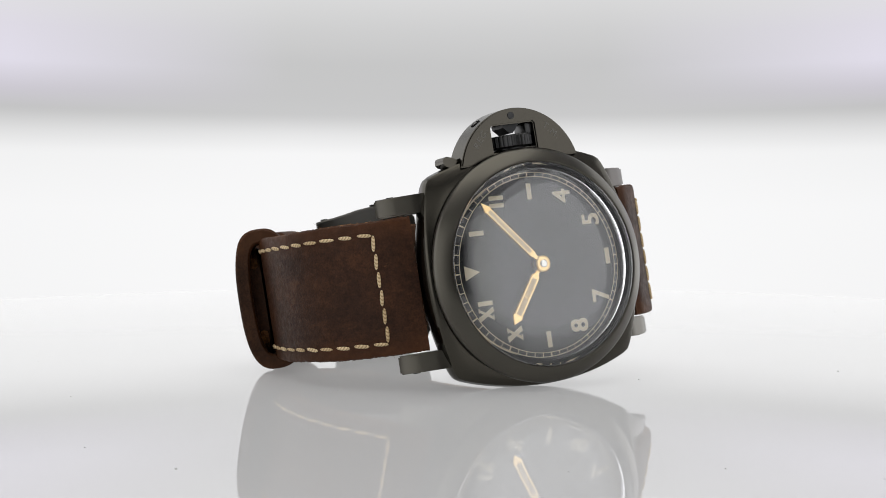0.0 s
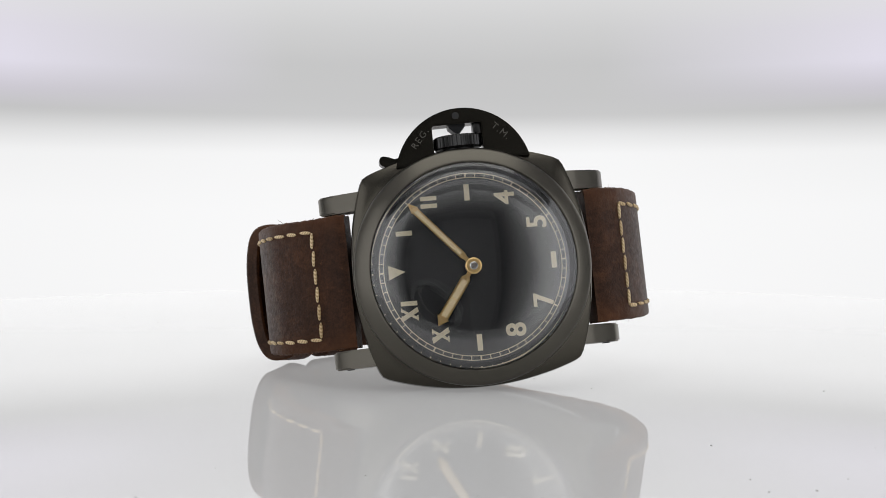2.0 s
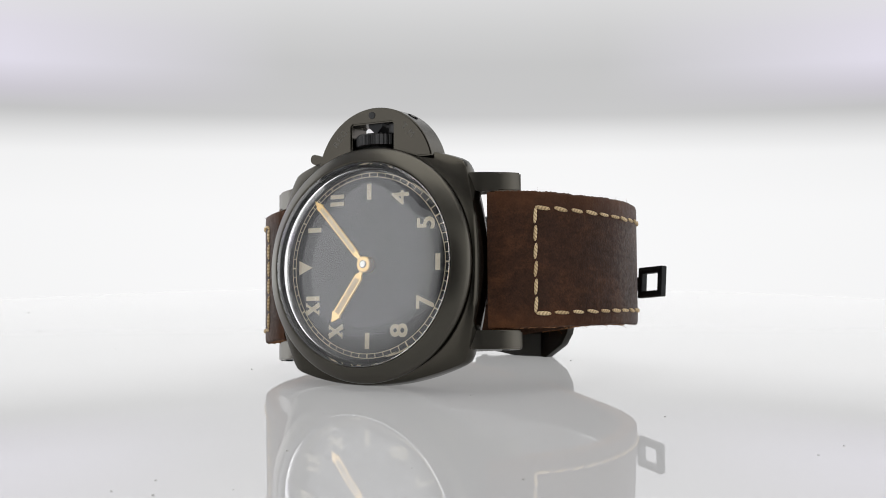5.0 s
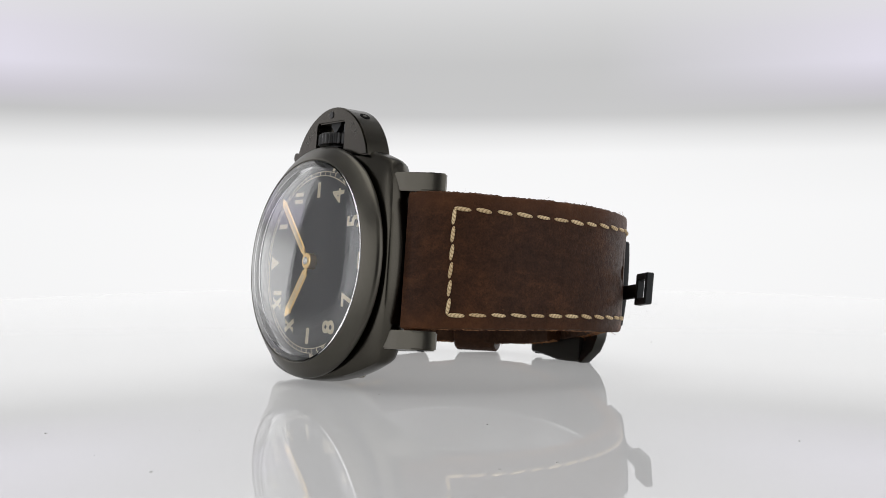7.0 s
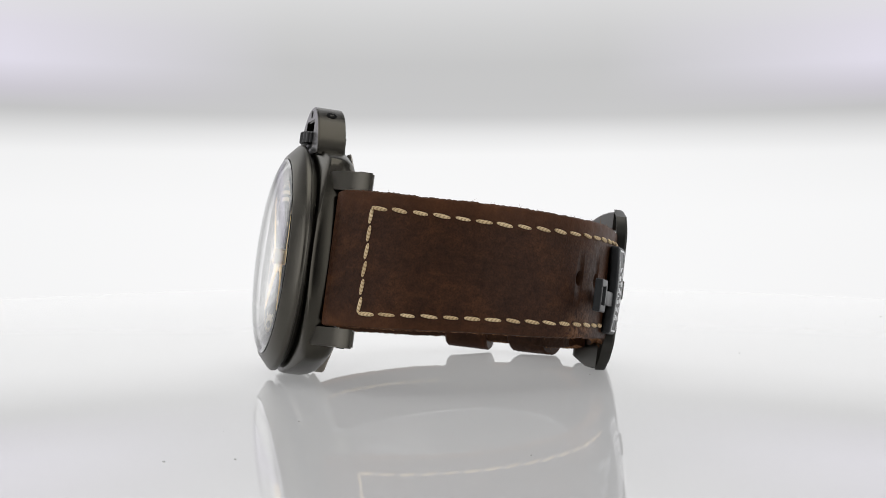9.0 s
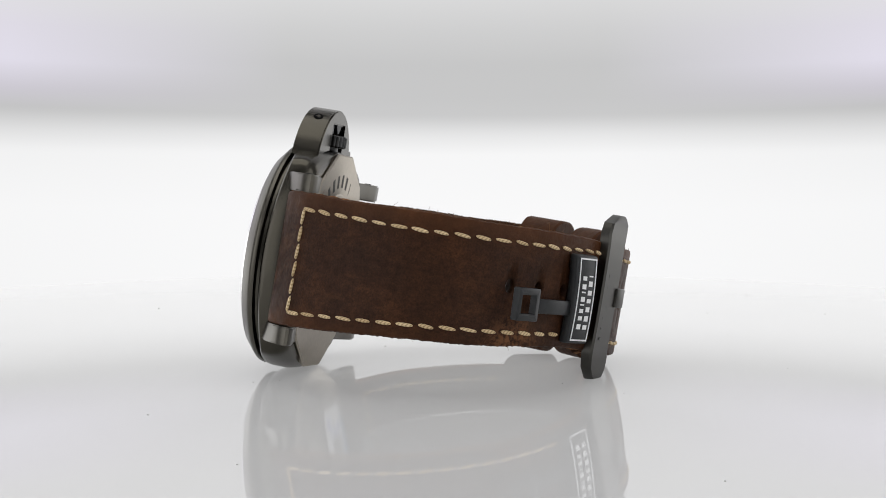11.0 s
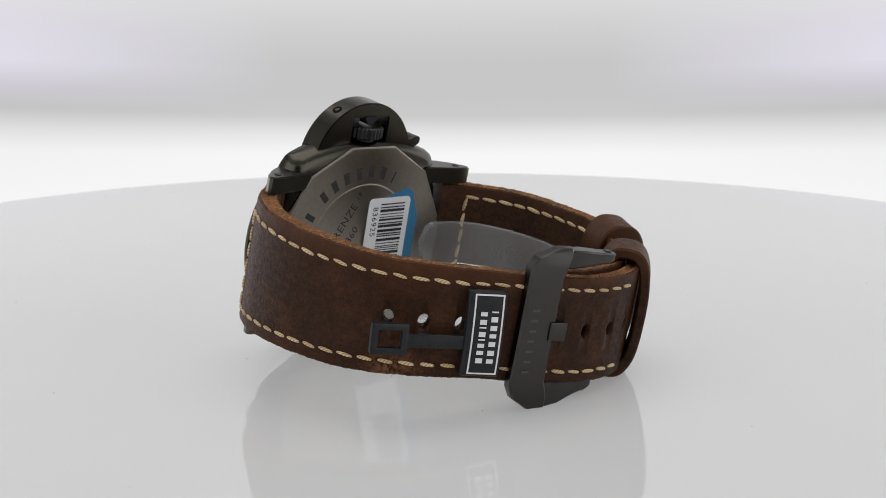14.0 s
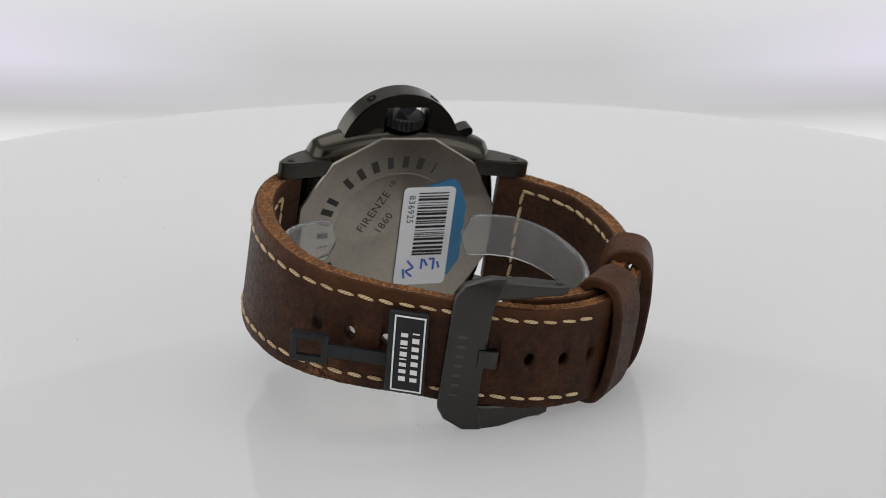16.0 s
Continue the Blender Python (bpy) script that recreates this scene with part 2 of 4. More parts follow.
def plate(bm, outer, holes, y0, y1):
    """A flat piece with holes, outlined in x and z, from y0 to y1."""
    loops = []
    for pts in [outer, *holes]:
        vs = [bm.verts.new((x, y0, z)) for x, z in pts]
        es = [bm.edges.new((vs[i], vs[(i + 1) % len(vs)])) for i in range(len(vs))]
        loops.append((vs, es))
    alles = [e for _, es in loops for e in es]
    got = bmesh.ops.triangle_fill(bm, edges=alles, use_beauty=True)
    faces = [g for g in got["geom"] if isinstance(g, bmesh.types.BMFace)]
    ext = bmesh.ops.extrude_face_region(bm, geom=faces)
    for g in ext["geom"]:
        if isinstance(g, bmesh.types.BMVert):
            g.co.y = y1


def text_mesh(bm, word, size, place, thick=0.0, spacing=1.0):
    """Letters centred on the origin of u, v; place maps (u, v, w) to a point. Built-in font."""
    cu = bpy.data.curves.new("letters", "FONT")
    cu.body, cu.size, cu.align_x, cu.align_y = word, size, "CENTER", "CENTER"
    cu.space_character, cu.offset, cu.resolution_u = spacing, 0.0, 3
    cu.extrude = thick
    ob = bpy.data.objects.new("letters", cu)
    me = bpy.data.meshes.new_from_object(ob)
    base = len(bm.verts)
    bm.from_mesh(me)
    bm.verts.ensure_lookup_table()
    for v in bm.verts[base:]:
        v.co = Vector(place(*v.co))
    bpy.data.objects.remove(ob)
    bpy.data.curves.remove(cu)
    bpy.data.meshes.remove(me)


def smooth_path(pts, n):
    """Catmull-Rom through pts, n points at even steps of length."""
    P = [Vector((x, y)) for x, y in pts]
    P = [2 * P[0] - P[1], *P, 2 * P[-1] - P[-2]]
    dense = []
    for i in range(1, len(P) - 2):
        a, b, c, d = P[i - 1:i + 3]
        for k in range(24):
            t = k / 24
            dense.append(0.5 * (2 * b + (c - a) * t + (2 * a - 5 * b + 4 * c - d) * t * t + (3 * b - a - 3 * c + d) * t ** 3))
    dense.append(P[-2])
    run = [0.0]
    for a, b in zip(dense, dense[1:]):
        run.append(run[-1] + (b - a).length)
    out = []
    j = 0
    for k in range(n):
        s = run[-1] * k / (n - 1)
        while j < len(run) - 2 and run[j + 1] < s:
            j += 1
        f = (s - run[j]) / max(1e-9, run[j + 1] - run[j])
        out.append(dense[j].lerp(dense[j + 1], f))
    return out, run[-1]


def path_normals(P):
    """Unit normals that point out of the strap's loop."""
    mid = Vector((0, 36))
    out = []
    for i in range(len(P)):
        t = (P[min(i + 1, len(P) - 1)] - P[max(i - 1, 0)]).normalized()
        n = Vector((t.y, -t.x))
        out.append(n)
    if sum((P[i] - mid).dot(out[i]) for i in range(len(P))) < 0:
        out = [-n for n in out]
    return out


def lift(y, x=20.0):
    """How far the strap climbs towards its buckle; the tail sinks again."""
    w = max(0.0, min(1.0, (y - 48) / 14))
    return 0.052 * max(0.0, y - 10) - w * 0.07 * min(24.0, max(0.0, 14 - x))


# ---------------------------------------------------------------- the light tent
def slab(name, lo, hi, material, label, bevel=0.0):
    bm = bmesh.new()
    add_box(bm, lo, hi, bevel, 3)
    ob = link_mesh(name, bm, material, 1)
    return tagged(ob, label, "light tent", kind="structure")


slab("floor", (-0.9, -1.0, -0.24), (0.9, 0.95, -0.22), CLOTH_WHITE, "white cloth floor of the light tent")
slab("wall_back", (-0.9, 0.93, -0.22), (0.9, 0.95, 1.1), CLOTH_WHITE, "white cloth back wall of the light tent")


def build_backdrop():
    """A sheet bent round the back of the turntable, open to the front."""
    bm = bmesh.new()
    n, reach = 72, radians(72)
    cols = []
    for k in range(n + 1):
        a = -reach + 2 * reach * k / n
        cols.append([bm.verts.new((r * math.sin(a), r * math.cos(a), z)) for r, z in ((BACK_R, -0.2), (BACK_R, 0.24), (BACK_R + 0.004, 0.24), (BACK_R + 0.004, -0.2))])
    for a, b in zip(cols, cols[1:]):
        for j in range(4):
            bm.faces.new((a[j], a[(j + 1) % 4], b[(j + 1) % 4], b[j]))
    bm.faces.new(cols[0])
    bm.faces.new(cols[-1])
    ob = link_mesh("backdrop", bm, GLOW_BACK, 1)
    return tagged(ob, "white and grey diffuser cloth with painted glow, curved behind the turntable", "light tent", kind="structure")


build_backdrop()
slab("ceiling", (-0.9, -1.0, 1.1), (0.9, 0.95, 1.12), CLOTH_WHITE, "white cloth ceiling of the light tent")
slab("wall_left", (-0.92, -1.0, -0.24), (-0.9, 0.95, 1.12), CLOTH_GREY, "grey cloth side wall of the light tent")
slab("wall_right", (0.9, -1.0, -0.24), (0.92, 0.95, 1.12), CLOTH_GREY, "grey cloth side wall of the light tent")
slab("wall_front", (-0.9, -1.02, -0.24), (0.9, -1.0, 1.12), CLOTH_DARK, "dark cloth front wall of the light tent")
slab("top_light", (-0.5, -0.45, 1.05), (0.5, 0.5, 1.07), GLOW_TOP, "large lit diffuser panel under the tent's ceiling")
slab("side_light_left", (-0.88, -0.985, -0.1), (-0.86, -0.22, 0.8), GLOW_SIDE, "lit diffuser panel at the tent's side")
slab("side_light_right", (0.86, -0.985, -0.1), (0.88, -0.22, 0.8), GLOW_SIDE, "lit diffuser panel at the tent's side")
slab("front_light_left", (-0.862, -0.98, -0.1), (-0.2, -0.96, 0.8), GLOW_FRONT, "lit diffuser panel beside the front opening")
slab("front_light_right", (0.2, -0.98, -0.1), (0.862, -0.96, 0.8), GLOW_FRONT, "lit diffuser panel beside the front opening")
slab("front_light_top", (-0.2, -0.98, 0.4), (0.2, -0.96, 0.8), GLOW_FRONT, "lit diffuser panel above the front opening")


# ---------------------------------------------------------------- the camera that films, seen mirrored in the crystal
def build_film_camera():
    top = new("film_camera")
    tagged(top, "black film camera with a round lens before the tent", "camera")
    x, y, z = CAM_EYE
    bm = bmesh.new()
    prof = [(0.0, 43), (0.0, 50), (4, 52), (60, 52), (60, 43)]
    lathe_y(bm, prof, 64)
    part("lens_barrel", bm, BARREL, top)
    bm = bmesh.new()
    lathe_disc(bm, [(20, 0), (20, 43), (24, 43), (24, 0)], 48)
    part("lens_glass", bm, BLACK_MATT, top)
    bm = bmesh.new()
    add_box(bm, (-75, 62, -55), (75, 130, 55), 10, 3)
    part("body", bm, INK_BLACK, top)
    top.matrix_basis = pose(x, y - 0.012, z, -E0, 0, 180)
    return top


build_film_camera()


# ---------------------------------------------------------------- turntable
def build_turntable():
    bm = bmesh.new()
    z0 = -PIVOT_Z / MM
    n = 180
    prof = [(0, z0), (60, z0), (140, z0), (208.0, z0), (208.6, z0 - 0.01), (209.6, z0 - 0.4), (210, z0 - 1.4), (210, z0 - 6.6), (209, z0 - 8), (0, z0 - 8)]
    rings = [[bm.verts.new((r * math.cos(2 * math.pi * k / n), r * math.sin(2 * math.pi * k / n), z)) for k in range(n)] for r, z in prof[1:-1]]
    for a, b in zip(rings, rings[1:]):
        for k in range(n):
            bm.faces.new((a[k], a[(k + 1) % n], b[(k + 1) % n], b[k]))
    bm.faces.new(rings[0])
    bm.faces.new(rings[-1])
    top = new("turntable")
    tagged(top, "round white glossy acrylic turntable that spins and tilts", "turntable")
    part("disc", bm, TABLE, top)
    bm = bmesh.new()
    bmesh.ops.create_cone(bm, cap_ends=True, segments=64, radius1=60, radius2=48, depth=40, matrix=Matrix.Translation((0, 0, z0 - 28.2)))
    bmesh.ops.bevel(bm, geom=[e for e in bm.edges if e.calc_face_angle(0) > 0.8], offset=1.5, segments=2, affect="EDGES")
    part("spindle", bm, CLOTH_GREY, top)
    rnd = random.Random(11)
    bm = bmesh.new()
    for _ in range(70):
        a, r, d = rnd.uniform(0, 2 * math.pi), 200 * math.sqrt(rnd.random()), rnd.uniform(0.08, 0.22)
        bmesh.ops.create_icosphere(bm, subdivisions=1, radius=d, matrix=Matrix.Translation((r * math.cos(a), r * math.sin(a), z0 + d * 0.3)) @ Matrix.Diagonal((rnd.uniform(0.6, 1.6), 1, 0.5, 1)))
    tagged(part("dust_specks", bm, DUST, top), kind="stuff")
    return top


TURNTABLE = build_turntable()


# ---------------------------------------------------------------- the wristwatch
# Local axes: x towards six o'clock, y into the case, z towards the crown; millimetres; the dial's middle is the origin.
def cushion(theta, size=1.0):
    """Radius of the cushion-shaped case in the direction theta: four shallow arcs with soft corners."""
    ux, uz = math.cos(theta), math.sin(theta)
    inv = 0.0
    for cx, cz in ((-31, 0), (31, 0), (0, -31), (0, 31)):
        b = ux * cx + uz * cz
        d = b + math.sqrt(b * b - (31 * 31 - 54.6 * 54.6))
        inv += (1 / d) ** 80
    return size * inv ** (-1 / 80)


def build_case(watch):
    bm = bmesh.new()
    n = 144
    rings = []
    angles = [2 * math.pi * k / n for k in range(n)]
    for t in (0.0, 0.5, 1.0):
        ring = []
        for a in angles:
            r = 22.3 + (cushion(a) * 0.982 - 22.3) * t
            ring.append(bm.verts.new((r * math.cos(a), 1.35 + (r - 22.3) * 0.4, r * math.sin(a))))
        rings.append(ring)
    for dy, size in ((0.35, 0.995), (1.2, 1.0)):
        rings.append([bm.verts.new((cushion(a) * size * math.cos(a), 1.35 + (cushion(a) * 0.982 - 22.3) * 0.4 + dy, cushion(a) * size * math.sin(a))) for a in angles])
    for y, size in ((5.6, 1.0), (7.0, 0.985), (8.0, 0.962), (8.7, 0.93), (9.1, 0.9)):
        rings.append([bm.verts.new((cushion(a) * size * math.cos(a), y, cushion(a) * size * math.sin(a))) for a in angles])
    for a, b in zip(rings, rings[1:]):
        for k in range(n):
            bm.faces.new((a[k], a[(k + 1) % n], b[(k + 1) % n], b[k]))
    bm.faces.new(rings[0])
    bm.faces.new(rings[-1])
    part("case", bm, DLC, watch, "brushed black titanium cushion case")

    bm = bmesh.new()
    lathe_y(bm, [(-1.0, 20.0), (-2.5, 20.2), (-2.65, 20.5), (-2.5, 20.85), (-0.75, 22.85), (-0.35, 23.25), (0.1, 23.4), (0.55, 23.3), (0.7, 22.9), (0.75, 22.0), (1.75, 21.8), (1.9, 20.0)], 160)
    part("bezel", bm, DLC_BRUSHED, watch, "satin black titanium bezel ring")

    bm = bmesh.new()
    lathe_y(bm, [(-1.9, 19.75), (-1.95, 20.25), (-1.2, 20.3), (-0.4, 19.9), (0.6, 19.6), (0.6, 19.2), (-0.4, 19.4)], 128)
    part("rehaut", bm, DLC_DARK, watch, "dark inner ring under the crystal")

    # domed crystal with its own thickness
    bm = bmesh.new()
    outer = [(-5.05, 0.0)]
    for k in range(1, 49):
        f = math.sin(math.pi / 2 * k / 48)
        outer.append((-5.05 + 0.9 * f ** 2 + 3.1 * (1 - math.sqrt(1 - (0.94 * f) ** 6)), 20.1 * f))
    inner = [(y + 1.5, r * 0.93) for y, r in outer]
    lathe_disc(bm, outer + [(-1.5, 20.15), (-1.1, 19.9), (-1.0, 19.2)] + inner[::-1], 128)
    ob = part("crystal", bm, GLASS, watch, "clear domed sapphire crystal")
    ob.visible_shadow = False

    # four lugs, and the pin ends on their outer sides
    for sx in (-1, 1):
        for lo, hi in ((13.6, 17.3), (-17.3, -13.6)):
            bm = bmesh.new()
            outline = [(16.5, 3.1), (20.5, 3.5), (23.2, 5.3), (25.6, 7.0), (27.3, 8.3), (28.3, 9.5), (28.6, 10.5), (28.2, 11.1), (27.4, 11.4), (24.8, 11.3), (22.0, 10.4), (16.5, 9.6)]
            a = [bm.verts.new((sx * x, y, lo)) for x, y in outline]
            b = [bm.verts.new((sx * x, y, hi)) for x, y in outline]
            bm.faces.new(a)
            bm.faces.new(b)
            for i in range(len(outline)):
                j = (i + 1) % len(outline)
                bm.faces.new((a[i], a[j], b[j], b[i]))
            bmesh.ops.bevel(bm, geom=[e for e in bm.edges if abs(e.verts[0].co.z - e.verts[1].co.z) < 0.1], offset=0.3, segments=2, affect="EDGES")
            lug = part("lug", bm, DLC_BRUSHED, watch)
            bm = bmesh.new()
            out = hi if hi > 0 else lo
            sgn = 1 if hi > 0 else -1
            bmesh.ops.create_cone(bm, cap_ends=True, segments=24, radius1=0.75, radius2=0.75, depth=0.3,
                                  matrix=Matrix.Translation((sx * 25.6, 9.3, out + sgn * 0.02)))
            part("strap_pin", bm, INK_BLACK, lug)


BACK_Y = 9.85              # the flat of the caseback


def build_caseback(watch):
    bm = bmesh.new()
    n = 12
    rings = []
    for y, r in ((BACK_Y - 1.5, 22.6), (BACK_Y - 0.35, 23.3), (BACK_Y, 23.0)):
        rings.append([bm.verts.new((r * math.cos(2 * math.pi * (k + 0.5) / n), y, r * math.sin(2 * math.pi * (k + 0.5) / n))) for k in range(n)])
    for a, b in zip(rings, rings[1:]):
        for k in range(n):
            bm.faces.new((a[k], a[(k + 1) % n], b[(k + 1) % n], b[k]))
    bm.faces.new(rings[-1])
    back = part("caseback", bm, TITAN, watch, "bare titanium caseback with twelve flats, turned finish")
    bm = bmesh.new()
    lathe_disc(bm, [(BACK_Y - 0.05, 14.4), (BACK_Y + 0.04, 14.2), (BACK_Y + 0.06, 13.8), (BACK_Y + 0.07, 0)], 96)
    part("raised_disc", bm, TITAN, back)

    # engraved brand wording round the rim stands as bars; letters read from outside
    def ring_bars(start, stop, count, widths, radius, height):
        for k in range(count):
            a = start + (stop - start) * k / max(1, count - 1)
            bm = bmesh.new()
            w = widths[k % len(widths)]
            mtx = Matrix.Rotation(-a, 4, "Y")
            add_box(bm, (-w * 0.33, BACK_Y - 0.02, radius), (w * 0.33, BACK_Y + 0.03, radius + height))
            bmesh.ops.transform(bm, matrix=mtx, verts=bm.verts)
            part("engraved_bar", bm, INK_GREY, back)
    ring_bars(radians(-46), radians(24), 7, (2.0, 2.2, 2.3, 2.0, 2.1, 2.2, 0.5), 15.6, 2.7)
    ring_bars(radians(-128), radians(-64), 8, (2.3, 1.9, 1.9, 0.5, 2.1, 0.5, 2.2, 1.9), 15.6, 2.7)

    def on_back(cx, cz, turn, y):
        c, s = math.cos(turn), math.sin(turn)
        return lambda u, v, w: (cx - (u * c - v * s), y + w * 0.1, cz + (u * s + v * c))
    for word, size, cx, cz, y in (("FIRENZE", 2.7, 5.6, 5.0, BACK_Y + 0.09), ("1860", 2.5, 2.9, 2.2, BACK_Y + 0.09), ("18", 1.7, 2.2, 11.6, BACK_Y + 0.09)):
        bm = bmesh.new()
        text_mesh(bm, word, size, on_back(cx, cz, radians(60), y), 0.02, 1.1)
        part("engraved_word", bm, INK_GREY, back)


def build_crown(watch):
    # half-round bridge with a window
    bm = bmesh.new()
    R, cz = 13.6, 18.0
    outer = []
    a0 = math.asin((21.0 - cz) / R)
    for k in range(49):
        a = a0 + (math.pi - 2 * a0) * k / 48
        outer.append((0.5 + R * math.cos(a), cz + R * math.sin(a)))
    hole = [(-5.0, 22.2), (4.8, 22.2), (4.8, 28.1), (4.5, 28.45), (-4.7, 28.45), (-5.0, 28.1)]
    plate(bm, outer, [hole], 1.5, 7.2)
    rim = [e for e in bm.edges if e.calc_face_angle(0) > 0.9]
    bmesh.ops.bevel(bm, geom=rim, offset=0.28, segments=2, affect="EDGES")
    guard = part("crown_guard", bm, DLC, watch, "half-round black titanium crown guard")

    def front(cx, cz, turn):
        c, s = math.cos(turn), math.sin(turn)
        return lambda u, v, w: (cx + u * c - v * s, 1.48 + w * 0.1, cz + u * s + v * c)
    for word, cx, cz2, turn in (("REG.", -7.5, 26.2, 49), ("T.M.", 8.5, 26.2, -45)):
        bm = bmesh.new()
        text_mesh(bm, word, 1.9, front(cx, cz2, radians(turn)), 0.02, 1.25)
        part("engraved_letters", bm, ENGRAVED, guard)
    for x, z, ny in ((-0.1, 30.1, 1.42),):
        bm = bmesh.new()
        bmesh.ops.create_cone(bm, cap_ends=True, segments=24, radius1=0.72, radius2=0.72, depth=0.3,
                              matrix=Matrix.Translation((x, ny + 0.1, z)) @ Matrix.Rotation(math.pi / 2, 4, "X"))
        part("pin", bm, INK_BLACK, guard)
    # screws in the outer curve; black discs paint the shade of their holes
    for a in (58, 122):
        d = Vector((math.cos(radians(a)), 0, math.sin(radians(a))))
        p = Vector((0.5, 4.4, cz)) + d * (R + 0.02)
        bm = bmesh.new()
        turn = d.to_track_quat("Z", "Y").to_matrix().to_4x4()
        bmesh.ops.create_cone(bm, cap_ends=True, segments=20, radius1=1.05, radius2=1.05, depth=0.12, matrix=Matrix.Translation(p) @ turn)
        s = part("screw_hole_shade", bm, BLACK_MATT, guard)
        bm = bmesh.new()
        bmesh.ops.create_cone(bm, cap_ends=True, segments=20, radius1=0.55, radius2=0.4, depth=0.1, matrix=Matrix.Translation(p + d * 0.06) @ turn)
        part("screw", bm, DLC, s)
    # lever with its cam
    bm = bmesh.new()
    plate(bm, [(-15.9, 22.3), (-15.9, 23.0), (-15.6, 23.5), (-15.0, 23.65), (-14.0, 23.4), (-12.9, 22.9), (-11.8, 23.1), (-10.6, 22.2), (-12.0, 21.0), (-14.6, 21.4), (-15.5, 21.8)], [], 3.0, 6.6)
    bmesh.ops.bevel(bm, geom=[e for e in bm.edges if e.calc_face_angle(0) > 1.2], offset=0.15, segments=2, affect="EDGES")
    part("lever", bm, DLC, guard)
    bm = bmesh.new()
    plate(bm, [(-1.7, 28.5), (1.7, 28.5), (1.6, 27.9), (0.4, 26.7), (-0.3, 26.7), (-1.6, 27.9)], [], 2.6, 7.2)
    bmesh.ops.bevel(bm, geom=[e for e in bm.edges if e.calc_face_angle(0) > 1.2], offset=0.15, segments=1, affect="EDGES")
    part("cam", bm, BLACK_PLASTIC, guard)
    bm = bmesh.new()
    add_box(bm, (3.2, 2.4, 26.2), (4.78, 7.0, 28.4), 0.2)
    part("stop", bm, DLC_DARK, guard)
    # fluted crown
    bm = bmesh.new()
    n = 120
    rows = ((22.6, 3.2), (23.7, 3.2), (23.75, 4.5), (24.0, 4.8), (26.0, 4.8), (26.3, 4.4), (26.35, 1.0))
    rings = []
    for z, r in rows:
        ring = []
        for k in range(n):
            a = 2 * math.pi * k / n
            d = 0.28 * (0.5 + 0.5 * math.cos(30 * a)) ** 2 if r > 4.3 else 0
            ring.append(bm.verts.new(((r - d) * math.cos(a), 4.4 + (r - d) * math.sin(a), z)))
        rings.append(ring)
    for a, b in zip(rings, rings[1:]):
        for k in range(n):
            bm.faces.new((a[k], a[(k + 1) % n], b[(k + 1) % n], b[k]))
    bm.faces.new(rings[0])
    bm.faces.new(rings[-1])
    part("crown", bm, DLC_DARK, watch, "fluted black winding crown")


DIAL_Y = 0.6


def on_dial(cu, cv, y):
    """Dial plan (u towards three o'clock, v towards twelve) to local axes."""
    return lambda u, v, w: (-(cv + v), y - w, cu + u)


